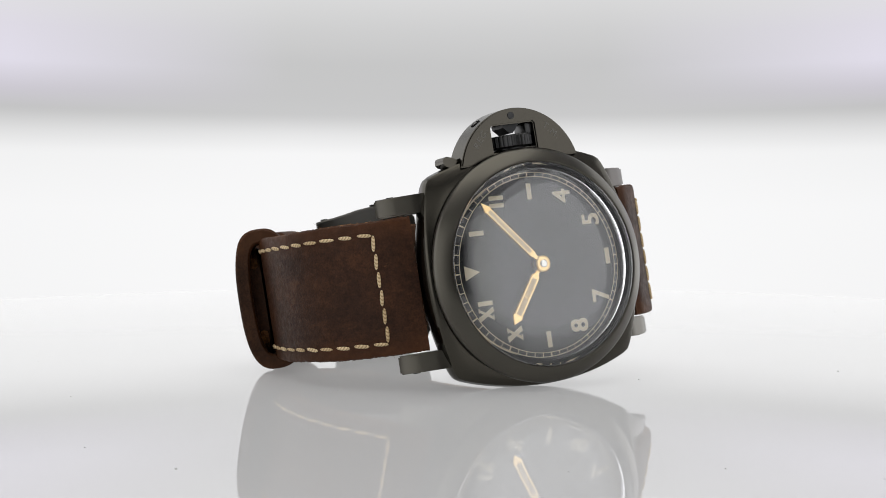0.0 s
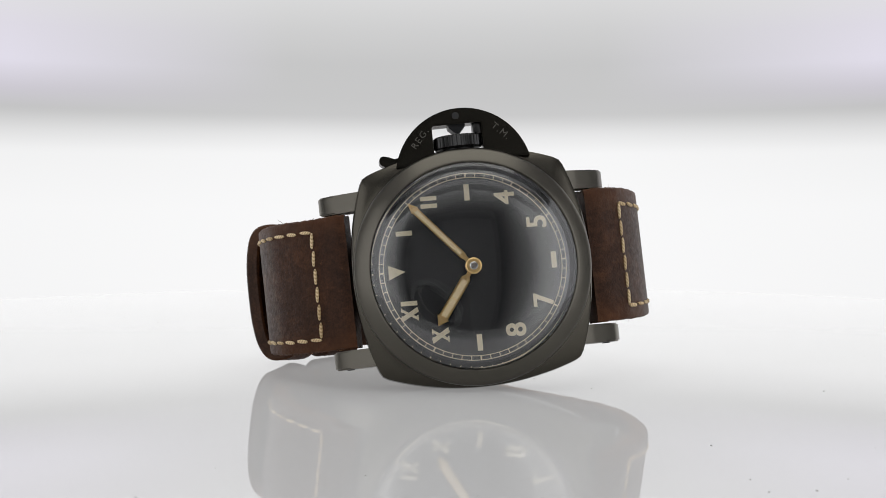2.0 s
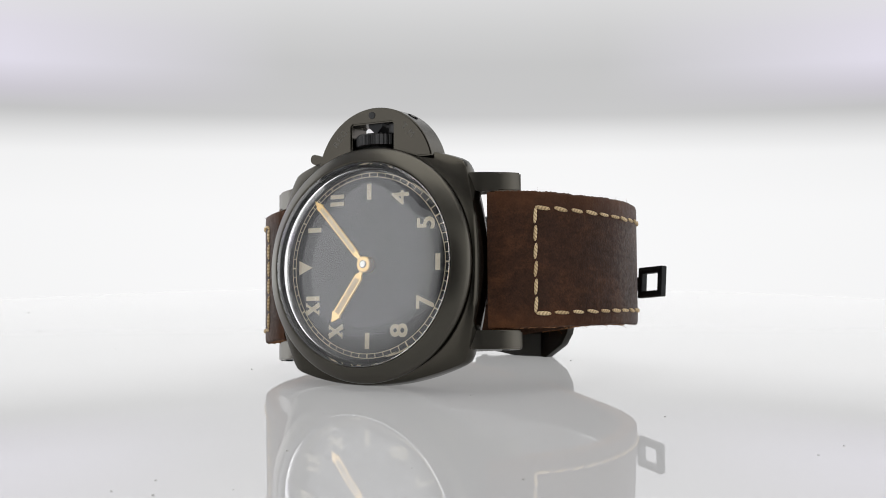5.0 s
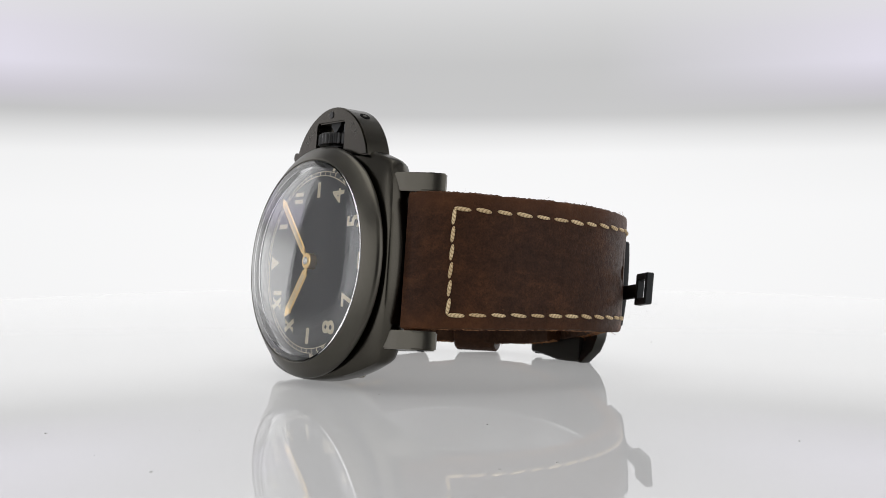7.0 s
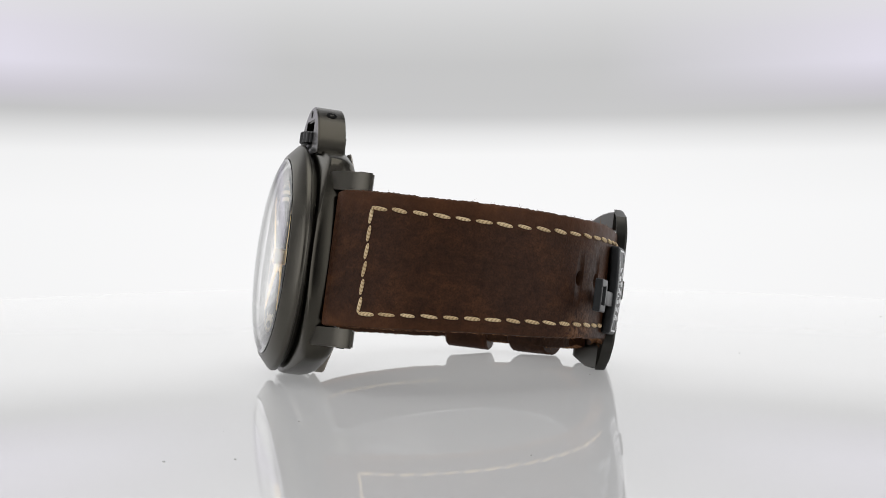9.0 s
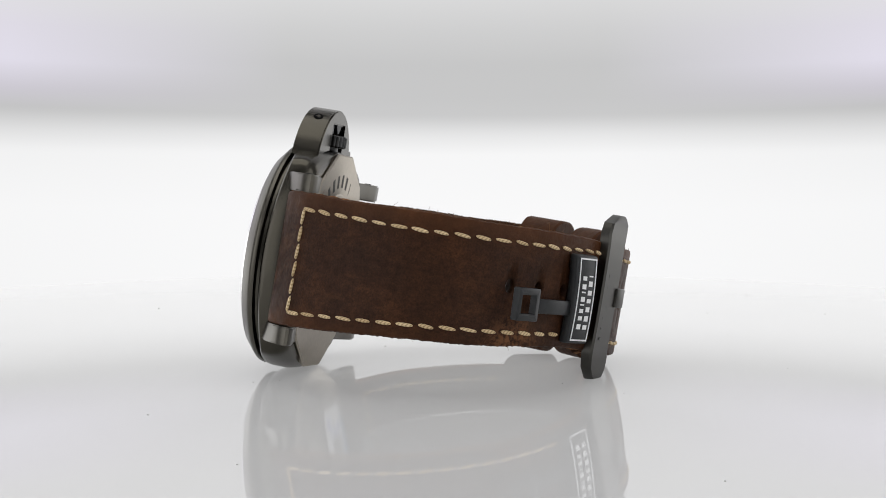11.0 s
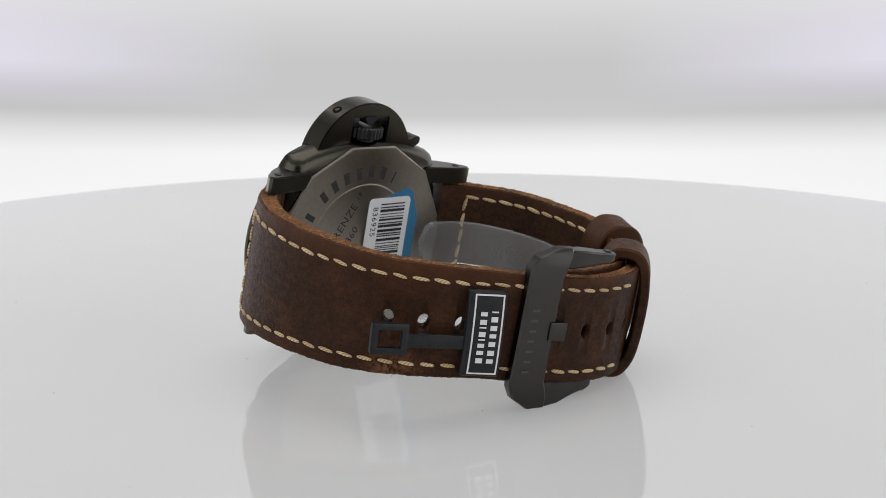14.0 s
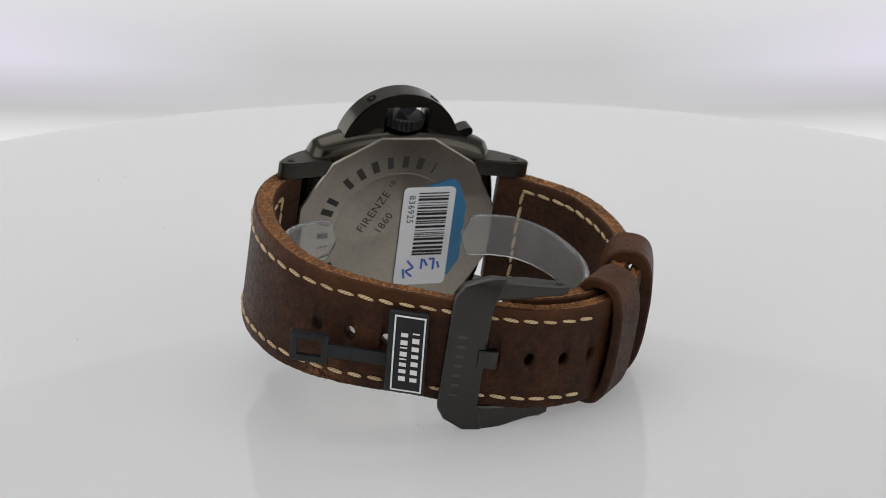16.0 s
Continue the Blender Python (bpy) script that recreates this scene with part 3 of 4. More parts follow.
def build_dial(watch):
    bm = bmesh.new()
    lathe_disc(bm, [(DIAL_Y, 0), (DIAL_Y, 19.6), (DIAL_Y + 0.4, 19.6), (DIAL_Y + 0.4, 0)], 128)
    dial = part("dial", bm, DIAL, watch, "matt black dial with mixed roman and arabic numerals")
    y = DIAL_Y - 0.06
    # minute track
    bm = bmesh.new()
    for r0, r1 in ((18.35, 18.5), (17.5, 17.65)):
        lathe_y(bm, [(y, r0), (y, r1), (y + 0.05, r1), (y + 0.05, r0)], 180)
    for k in range(60):
        w = 0.17 if k % 5 else 0.3
        vs = add_box(bm, (-w / 2, y, 17.6), (w / 2, y + 0.05, 18.4))
        bmesh.ops.transform(bm, matrix=Matrix.Rotation(2 * math.pi * k / 60, 4, "Y"), verts=vs)
    part("minute_track", bm, LUME, dial)

    def strokes(name, cu, cv, segs):
        bm = bmesh.new()
        f = on_dial(cu, cv, y)
        for (u0, v0), (u1, v1), w in segs:
            d = Vector((u1 - u0, v1 - v0)).normalized()
            p = Vector((-d.y, d.x)) * w / 2
            quad = [Vector((u0, v0)) + p, Vector((u1, v1)) + p, Vector((u1, v1)) - p, Vector((u0, v0)) - p]
            lo = [bm.verts.new(f(q.x, q.y, 0.0)) for q in quad]
            hi = [bm.verts.new(f(q.x, q.y, 0.05)) for q in quad]
            bm.faces.new(lo)
            bm.faces.new(hi)
            for i in range(4):
                bm.faces.new((lo[i], lo[(i + 1) % 4], hi[(i + 1) % 4], hi[i]))
        part(name, bm, LUME, dial, smooth=False)

    def spot(h, r):
        return r * math.sin(radians(30 * h)), r * math.cos(radians(30 * h))
    H = 1.62
    u, v = spot(1, 15.0)
    strokes("numeral_one", u, v, [((0, -H), (0, H), 0.95)])
    u, v = spot(2, 15.3)
    strokes("numeral_two", u, v, [((-0.75, -H), (-0.75, H), 0.85), ((0.75, -H), (0.75, H), 0.85)])
    for name, h, r in (("marker_three", 3, 14.6), ("marker_six", 6, 16.0), ("marker_nine", 9, 15.0)):
        u, v = spot(h, r)
        strokes(name, u, v, [((-H, 0), (H, 0), 1.05)])
    u, v = spot(10, 15.0)
    strokes("numeral_ten", u, v, [((-1.0, H), (1.0, -H), 0.95), ((1.0, H), (-1.0, -H), 0.55),
                                  ((-1.45, H - 0.1), (-0.2, H - 0.1), 0.24), ((0.3, H - 0.1), (1.4, H - 0.1), 0.24),
                                  ((-1.45, -H + 0.1), (-0.2, -H + 0.1), 0.24), ((0.3, -H + 0.1), (1.45, -H + 0.1), 0.24)])
    u, v = spot(11, 15.2)
    strokes("numeral_eleven", u, v, [((-1.75, H), (0.1, -H), 0.9), ((0.1, H), (-1.75, -H), 0.5), ((1.35, -H), (1.35, H), 0.9),
                                     ((-2.1, H - 0.1), (-1.0, H - 0.1), 0.24), ((-0.4, H - 0.1), (0.5, H - 0.1), 0.24),
                                     ((-2.1, -H + 0.1), (-1.0, -H + 0.1), 0.24), ((-0.4, -H + 0.1), (0.5, -H + 0.1), 0.24)])
    bm = bmesh.new()
    f = on_dial(0, 15.0, y)
    tri = [(-1.45, 1.65), (1.45, 1.65), (0, -1.7)]
    lo = [bm.verts.new(f(a, b, 0)) for a, b in tri]
    hi = [bm.verts.new(f(a, b, 0.05)) for a, b in tri]
    bm.faces.new(lo)
    bm.faces.new(hi)
    for i in range(3):
        bm.faces.new((lo[i], lo[(i + 1) % 3], hi[(i + 1) % 3], hi[i]))
    part("marker_twelve", bm, LUME, dial, smooth=False)
    for name, word, h, r in (("numeral_four", "4", 4, 15.1), ("numeral_five", "5", 5, 15.5), ("numeral_seven", "7", 7, 15.5), ("numeral_eight", "8", 8, 15.1)):
        u, v = spot(h, r)
        bm = bmesh.new()
        for du in (-0.14, 0.0, 0.14):
            for dv in (-0.1, 0.1):
                text_mesh(bm, word, 5.5, on_dial(u + du, v + dv, y - 0.004 * (du * 10 + dv * 3 + 2)), 0.02)
        part(name, bm, LUME, dial)

    # hands: a gold frame with a lume inlay
    def hand(name, tip, y, wide, lume_from, lume_to, cross):
        # tip in dial plan
        L = math.hypot(*tip)
        du, dv = tip[0] / L, tip[1] / L

        def f(s, t, w):
            return (-(s * dv + t * du), y - w, s * du - t * dv)
        bm = bmesh.new()
        n = 0.45
        shape = [(-0.2, n), (2.2, n), (2.9, wide), (L - 2.1, wide * 1.02), (L - 1.9, wide * 1.3), (L, 0.0),
                 (L - 1.9, -wide * 1.3), (L - 2.1, -wide * 1.02), (2.9, -wide), (2.2, -n), (-0.2, -n)]
        lo = [bm.verts.new(f(s, t, 0)) for s, t in shape]
        hi = [bm.verts.new(f(s, t * 0.86, 0.22)) for s, t in shape]
        bm.faces.new(lo)
        bm.faces.new(hi)
        for i in range(len(shape)):
            j = (i + 1) % len(shape)
            bm.faces.new((lo[i], lo[j], hi[j], hi[i]))
        ob = part(name, bm, GOLD, watch, "gold " + name.replace("_", " ") + " with aged lume", smooth=False)
        iw = wide * 0.56
        spans = [(lume_from, lume_to)] if not cross else [(lume_from, cross - 0.12), (cross + 0.12, lume_to)]
        for s0, s1 in spans:
            bm = bmesh.new()
            quad = [(s0, iw), (s1, iw), (s1, -iw), (s0, -iw)]
            lo = [bm.verts.new(f(s, t, 0.1)) for s, t in quad]
            hi = [bm.verts.new(f(s, t, 0.26)) for s, t in quad]
            bm.faces.new(lo)
            bm.faces.new(hi)
            for i in range(4):
                bm.faces.new((lo[i], lo[(i + 1) % 4], hi[(i + 1) % 4], hi[i]))
            part("lume_inlay", bm, LUME_HAND, ob, smooth=False)
        return ob
    hand("minute_hand", (13.1, 11.8), DIAL_Y - 1.5, 0.72, 3.4, 15.4, None)
    hand("hour_hand", (-11.2, 7.9), DIAL_Y - 0.9, 0.98, 3.3, 11.5, 7.5)
    bm = bmesh.new()
    lathe_disc(bm, [(DIAL_Y - 2.0, 0), (DIAL_Y - 2.0, 1.35), (DIAL_Y - 1.85, 1.6), (DIAL_Y - 0.3, 1.6), (DIAL_Y - 0.3, 0)], 48)
    hub = part("hand_hub", bm, GOLD, watch, "gold hub of the hands", smooth=False)
    bm = bmesh.new()
    lathe_disc(bm, [(DIAL_Y - 2.3, 0), (DIAL_Y - 2.3, 0.6), (DIAL_Y - 2.15, 0.8), (DIAL_Y - 1.9, 0.8), (DIAL_Y - 1.9, 0)], 32)
    part("hub_cap", bm, STEEL, hub)


# ---------------------------------------------------------------- strap
RIGHT_OUT = [(24.0, 5.2), (26.2, 6.0), (29.0, 8.4), (32.0, 11.8), (35.6, 18.5), (37.7, 27), (38.0, 36), (35.8, 46), (30.6, 54.5), (22.5, 61), (12, 66), (1, 69.4),
             (-9, 70.8), (-18, 70.2), (-26, 66.8), (-33.2, 61.0), (-38.4, 54.4), (-41.2, 48.6)]
LEFT_OUT = [(-24.0, 5.2), (-26.2, 5.9), (-29.0, 7.8), (-32.0, 10.6), (-35.4, 14.6), (-38.8, 20.0), (-40.9, 27.5), (-41.1, 36), (-39.2, 45.5), (-34.8, 54), (-28, 61), (-20, 65.2), (-11, 66.6), (-4, 66.6)]


def band(name, pts, width, thick, parent, label, n=120, seed=1, crest=lambda s: 0.0):
    """A leather band: outer face along pts, raw cut edges, slightly uneven; width and thick follow the run from 0 to 1."""
    P, length = smooth_path(pts, n)
    N = path_normals(P)
    bm = bmesh.new()
    rows = []
    for i, (p, nn) in enumerate(zip(P, N)):
        s = i / (n - 1)
        hw, th = width(s) / 2, thick(s)
        # cross-section: (depth, across)
        sec = [(0.55, -hw), (0.12, -hw + 0.28), (0.0, -hw + 0.8), (0.0, -hw * 0.5), (0.0, 0), (0.0, hw * 0.5), (0.0, hw - 0.8), (0.12, hw - 0.28), (0.55, hw),
               (th * 0.5, hw - 0.5), (th - 0.5, hw), (th - 0.12, hw - 0.25), (th, hw - 0.7), (th, 0), (th, -hw + 0.7), (th - 0.12, -hw + 0.25), (th - 0.5, -hw), (th * 0.5, -hw + 0.5)]
        row = []
        for d, z in sec:
            q = p - nn * d
            wob = noise.noise(Vector((s * 60, z * 0.2, seed * 7.1))) * 0.12 + noise.noise(Vector((s * 330, d * 2.3, seed * 5.7 + (1 if z > 0 else 0)))) * 0.16 + noise.noise(Vector((s * 9, z * 0.05, seed * 3.3))) * 0.18
            edge = abs(z) > hw - 0.51
            row.append(bm.verts.new((q.x, q.y, z + lift(q.y, q.x) + (wob if edge else 0) + (crest(s) if z > 0 else 0.0))))
        rows.append(row)
    m = len(rows[0])
    for a, b in zip(rows, rows[1:]):
        for j in range(m):
            k = (j + 1) % m
            f = bm.faces.new((a[j], a[k], b[k], b[j]))
            f.material_index = 1 if j in (8, 9, 16, 17) else (2 if 10 <= j <= 15 else 0)
    for row in (rows[0], rows[-1]):
        bm.faces.new(row)
    ob = part(name, bm, [LEATHER, EDGE, LEATHER_IN], parent, label)
    return ob, P, N, length


def stitch_mesh(length=3.2, wide=0.8, high=0.5):
    bm = bmesh.new()
    bmesh.ops.create_uvsphere(bm, u_segments=8, v_segments=8, radius=1)
    for v in bm.verts:
        x = math.copysign(abs(v.co.z) ** 0.55, v.co.z)
        v.co = Vector((x * length / 2, v.co.y * high / 2 * 1.4, v.co.x * wide / 2 * (1 - 0.1 * abs(x)))) * MM
        v.co.z += v.co.x * 0.1
    me = bpy.data.meshes.new("stitch")
    bm.to_mesh(me)
    bm.free()
    me.materials.append(THREAD)
    me.polygons.foreach_set("use_smooth", [True] * len(me.polygons))
    return me


STITCH = stitch_mesh()


def put_stitch(parent, p, tangent, normal, z, rnd, tilt=0.0):
    """One stitch at the plan point p, along the tangent (or upright)."""
    ob = new("stitch", STITCH)
    ob.parent = parent
    tx = Vector((tangent.x, tangent.y, 0.0)) + Vector((0, 0, tilt + rnd.uniform(-0.05, 0.05)))
    tx.normalize()
    ny = Vector((normal.x, normal.y, 0))
    nz = tx.cross(ny).normalized()
    ny = nz.cross(tx).normalized()
    m = Matrix((tx, ny, nz)).transposed().to_4x4()
    m.translation = Vector((p.x, p.y, z)) * MM
    ob.matrix_basis = m @ Matrix.Diagonal((rnd.uniform(0.9, 1.1), 1, rnd.uniform(0.88, 1.1), 1))


def put_upright_stitch(parent, p, normal, z, rnd):
    ob = new("stitch", STITCH)
    ob.parent = parent
    ny = Vector((normal.x, normal.y, 0)).normalized()
    tx = Vector((0, 0, 1)) + Vector((normal.y, -normal.x, 0)) * rnd.uniform(-0.05, 0.05)
    tx.normalize()
    nz = tx.cross(ny).normalized()
    m = Matrix((tx, ny, nz)).transposed().to_4x4()
    m.translation = Vector((p.x, p.y, z)) * MM
    ob.matrix_basis = m


def row_shift(r):
    """How the upper seam of the long strap wanders off its even course, by the run from 0 to 1."""
    stops = ((0.0, 0.0), (0.1, -0.3), (0.25, -0.9), (0.45, -0.4), (0.6, 0.0), (1.01, 0.0))
    for (a, p), (b, q) in zip(stops, stops[1:]):
        if r <= b:
            return p + (q - p) * (r - a) / (b - a)
    return 0.0


def sew(ob, P, N, length, width, thick, start, stop, inside, rnd, pitch=4.15, rows=(1, -1)):
    """Stitches along both edges from start to stop (mm of run), and across at the start."""
    n = len(P)

    def at(s):
        f = s / length * (n - 1)
        i = min(int(f), n - 2)
        k = f - i
        return P[i].lerp(P[i + 1], k), N[i].lerp(N[i + 1], k).normalized(), (P[i + 1] - P[i]).normalized(), s / length
    depth = (lambda r: thick(r) + 0.08) if inside else (lambda r: -0.08)
    s = start + 1.6
    while s < stop:
        p, nn, t, r = at(s)
        q = p - nn * depth(r)
        for sg in rows:
            z = sg * (width(r) / 2 - 2.55) + lift(q.y, q.x) + (row_shift(r) if sg > 0 and length > 130 else 0.0)
            slope = (lift(q.y + t.y, q.x + t.x) - lift(q.y, q.x)) + sg * (width(min(1, r + 0.01)) - width(r)) / 2 / (0.01 * length)
            put_stitch(ob, q, t, nn if not inside else -nn, z, rnd, slope)
        s += pitch
    p, nn, t, r = at(start)
    q = p - nn * depth(r)
    half = width(r) / 2 - 2.55
    span = 2 * half
    k = max(3, round(span / 3.6))
    for i in range(k):
        z = -half + (i + 0.5) * span / k
        put_upright_stitch(ob, q, nn if not inside else -nn, z + lift(q.y), rnd)


def fibres(watch_part, P, N, width, thick, count, seed):
    """Short loose fibres standing off the raw edges, in one mesh."""
    rnd = random.Random(seed)
    bm = bmesh.new()
    for _ in range(count):
        i = rnd.randrange(4, len(P) - 4)
        r = i / (len(P) - 1)
        sg = rnd.choice((1, -1))
        d = rnd.uniform(0.1, thick(r) - 0.1)
        p = P[i] - N[i] * d
        z = sg * width(r) / 2 + lift(p.y, p.x)
        t = (P[i + 1] - P[i]).normalized()
        a = Vector((p.x, p.y, z - sg * 0.1))
        ln = rnd.uniform(0.25, 0.7) if rnd.random() < 0.94 else rnd.uniform(0.9, 1.8)
        way = Vector((t.x * rnd.uniform(-1, 1) + N[i].x * rnd.uniform(-0.3, 0.5), t.y * rnd.uniform(-1, 1) + N[i].y * rnd.uniform(-0.3, 0.5), sg * rnd.uniform(0.3, 0.9))).normalized()
        bend = Vector((rnd.uniform(-1, 1), rnd.uniform(-1, 1), rnd.uniform(-0.6, 0.6))) * 0.4
        w = rnd.uniform(0.03, 0.06)
        rows = []
        for k in range(4):
            f = k / 3
            q = a + (way * f + bend * f * f) * ln
            rr = w * (1 - 0.7 * f)
            rows.append([bm.verts.new(q + Vector((rr * math.cos(u), rr * math.sin(u), rr * math.sin(u + 1)))) for u in (0, 2.1, 4.2)])
        for x, y in zip(rows, rows[1:]):
            for k in range(3):
                bm.faces.new((x[k], x[(k + 1) % 3], y[(k + 1) % 3], y[k]))
    ob = part("loose_fibres", bm, EDGE, watch_part)
    tagged(ob, kind="stuff")


def build_strap(watch):
    rnd = random.Random(5)
    wr = lambda s: 26.6 - 4.1 * min(1, s / 0.5) if s < 0.96 else 22.5 - 9 * ((s - 0.96) / 0.04) ** 2
    tr = lambda s: 4.3 - 0.9 * min(1, max(0, (s - 0.25) / 0.2)) - 0.9 * max(0, (s - 0.8) / 0.2)
    wl = lambda s: 26.6 - 3.0 * min(1, max(0, s - 0.2) / 0.6)
    tl = lambda s: 4.3 - 0.7 * min(1, max(0, (s - 0.3) / 0.2))
    swell = lambda s: wr(s) + 0.6 * math.sin(math.pi * min(1.0, s / 0.55))
    long_end, P, N, L = band("long_strap", RIGHT_OUT, swell, tr, watch, "dark brown leather strap end with cream stitching and punched holes", 400, 1, lambda s: 0.4 * math.sin(math.pi * min(1.0, s / 0.14)))
    sew(long_end, P, N, L, wr, tr, 9.6, L - 31, False, rnd)
    sew(long_end, P, N, L, wr, tr, 9.6, 40, True, rnd)
    # punched holes, cut right through
    cut = bmesh.new()
    first = min(range(len(P)), key=lambda k: abs(P[k].x + 8.6) + (1000 if P[k].y < 40 else 0))
    for k in range(-2, 7):
        i = first - round(7.3 * k * (len(P) - 1) / L)
        if not 10 < i < len(P) - 12:
            continue
        p, nn = P[i], N[i]
        turn = Vector((nn.x, nn.y, 0)).to_track_quat("Z", "Y").to_matrix().to_4x4()
        bmesh.ops.create_cone(cut, cap_ends=True, segments=20, radius1=1.2, radius2=1.2, depth=14,
                              matrix=Matrix.Translation((p.x, p.y, lift(p.y, p.x))) @ turn @ Matrix.Diagonal((1, 1.3, 1, 1)))
    cutter = link_mesh("cutter", cut, [EDGE_DARK], MM)
    mod = long_end.modifiers.new("punch", "BOOLEAN")
    mod.object, mod.operation, mod.solver = cutter, "DIFFERENCE", "EXACT"
    bpy.context.view_layer.update()
    done = bpy.data.meshes.new_from_object(long_end.evaluated_get(bpy.context.evaluated_depsgraph_get()))
    long_end.modifiers.remove(mod)
    long_end.data = done
    bpy.data.objects.remove(cutter)
    fibres(watch_part=long_end, P=P, N=N, width=swell, thick=tr, count=150, seed=4)
    short_end, P2, N2, L2 = band("short_strap", LEFT_OUT, wl, tl, watch, "dark brown leather strap end with cream stitching and buckle", 300, 2)
    sew(short_end, P2, N2, L2, wl, tl, 7.9, L2 - 8, False, rnd)
    sew(short_end, P2, N2, L2, wl, tl, 7.9, 52, True, rnd)
    fibres(watch_part=short_end, P=P2, N=N2, width=wl, thick=tl, count=90, seed=9)
    return P, N, P2, N2




def build_keeper(watch, centre, along, label, wide=8.6, half=15.0, deep=12.0, thick=2.2, rise=0.0):
    """A leather loop round both strap ends: centre on the plan, along the strap."""
    t = Vector(along).normalized()
    nn = Vector((t.y, -t.x))
    if (Vector(centre) - Vector((0, 36))).dot(nn) < 0:
        nn = -nn
    bm = bmesh.new()
    n = 56
    rows = []
    zc = lift(*centre[::-1]) + rise
    for k in range(n):
        a = 2 * math.pi * k / n
        ca, sa = math.cos(a), math.sin(a)
        e = 2 / 2.8
        un = math.copysign(abs(ca) ** e, ca)
        uz = math.copysign(abs(sa) ** e, sa)
        row = []
        for off, w in ((0, -wide / 2 + 0.4), (0.0, 0), (0, wide / 2 - 0.4), (-0.4, wide / 2), (-thick + 0.4, wide / 2), (-thick, wide / 2 - 0.4), (-thick, -wide / 2 + 0.4), (-thick + 0.4, -wide / 2), (-0.4, -wide / 2)):
            d = un * (deep / 2 + off)
            z = uz * (half + off)
            wob = noise.noise(Vector((a * 2, w * 0.3, centre[0]))) * 0.15
            q = Vector(centre) + nn * (d + wob) + t * w
            row.append(bm.verts.new((q.x, q.y, z + zc)))
        rows.append(row)
    m = len(rows[0])
    for k in range(n):
        a, b = rows[k], rows[(k + 1) % n]
        for j in range(m):
            f = bm.faces.new((a[j], a[(j + 1) % m], b[(j + 1) % m], b[j]))
            f.material_index = 1 if j in (3, 7) else 0
    return part("keeper", bm, [LEATHER, EDGE_DARK], watch, label)




BUCKLE_AT, BUCKLE_ANG, BUCKLE_Z = Vector((4.1, 67.5)), radians(164), 2.5


def buckle_place(s, h, z):
    """Plan of the buckle (s along the strap to the tail, h outwards) to local axes."""
    d = Vector((math.cos(BUCKLE_ANG), math.sin(BUCKLE_ANG)))
    nn = Vector((-d.y, d.x)) if d.x > 0 else Vector((d.y, -d.x))
    q = BUCKLE_AT + d * s + nn * h
    return Vector((q.x, q.y, z + BUCKLE_Z))


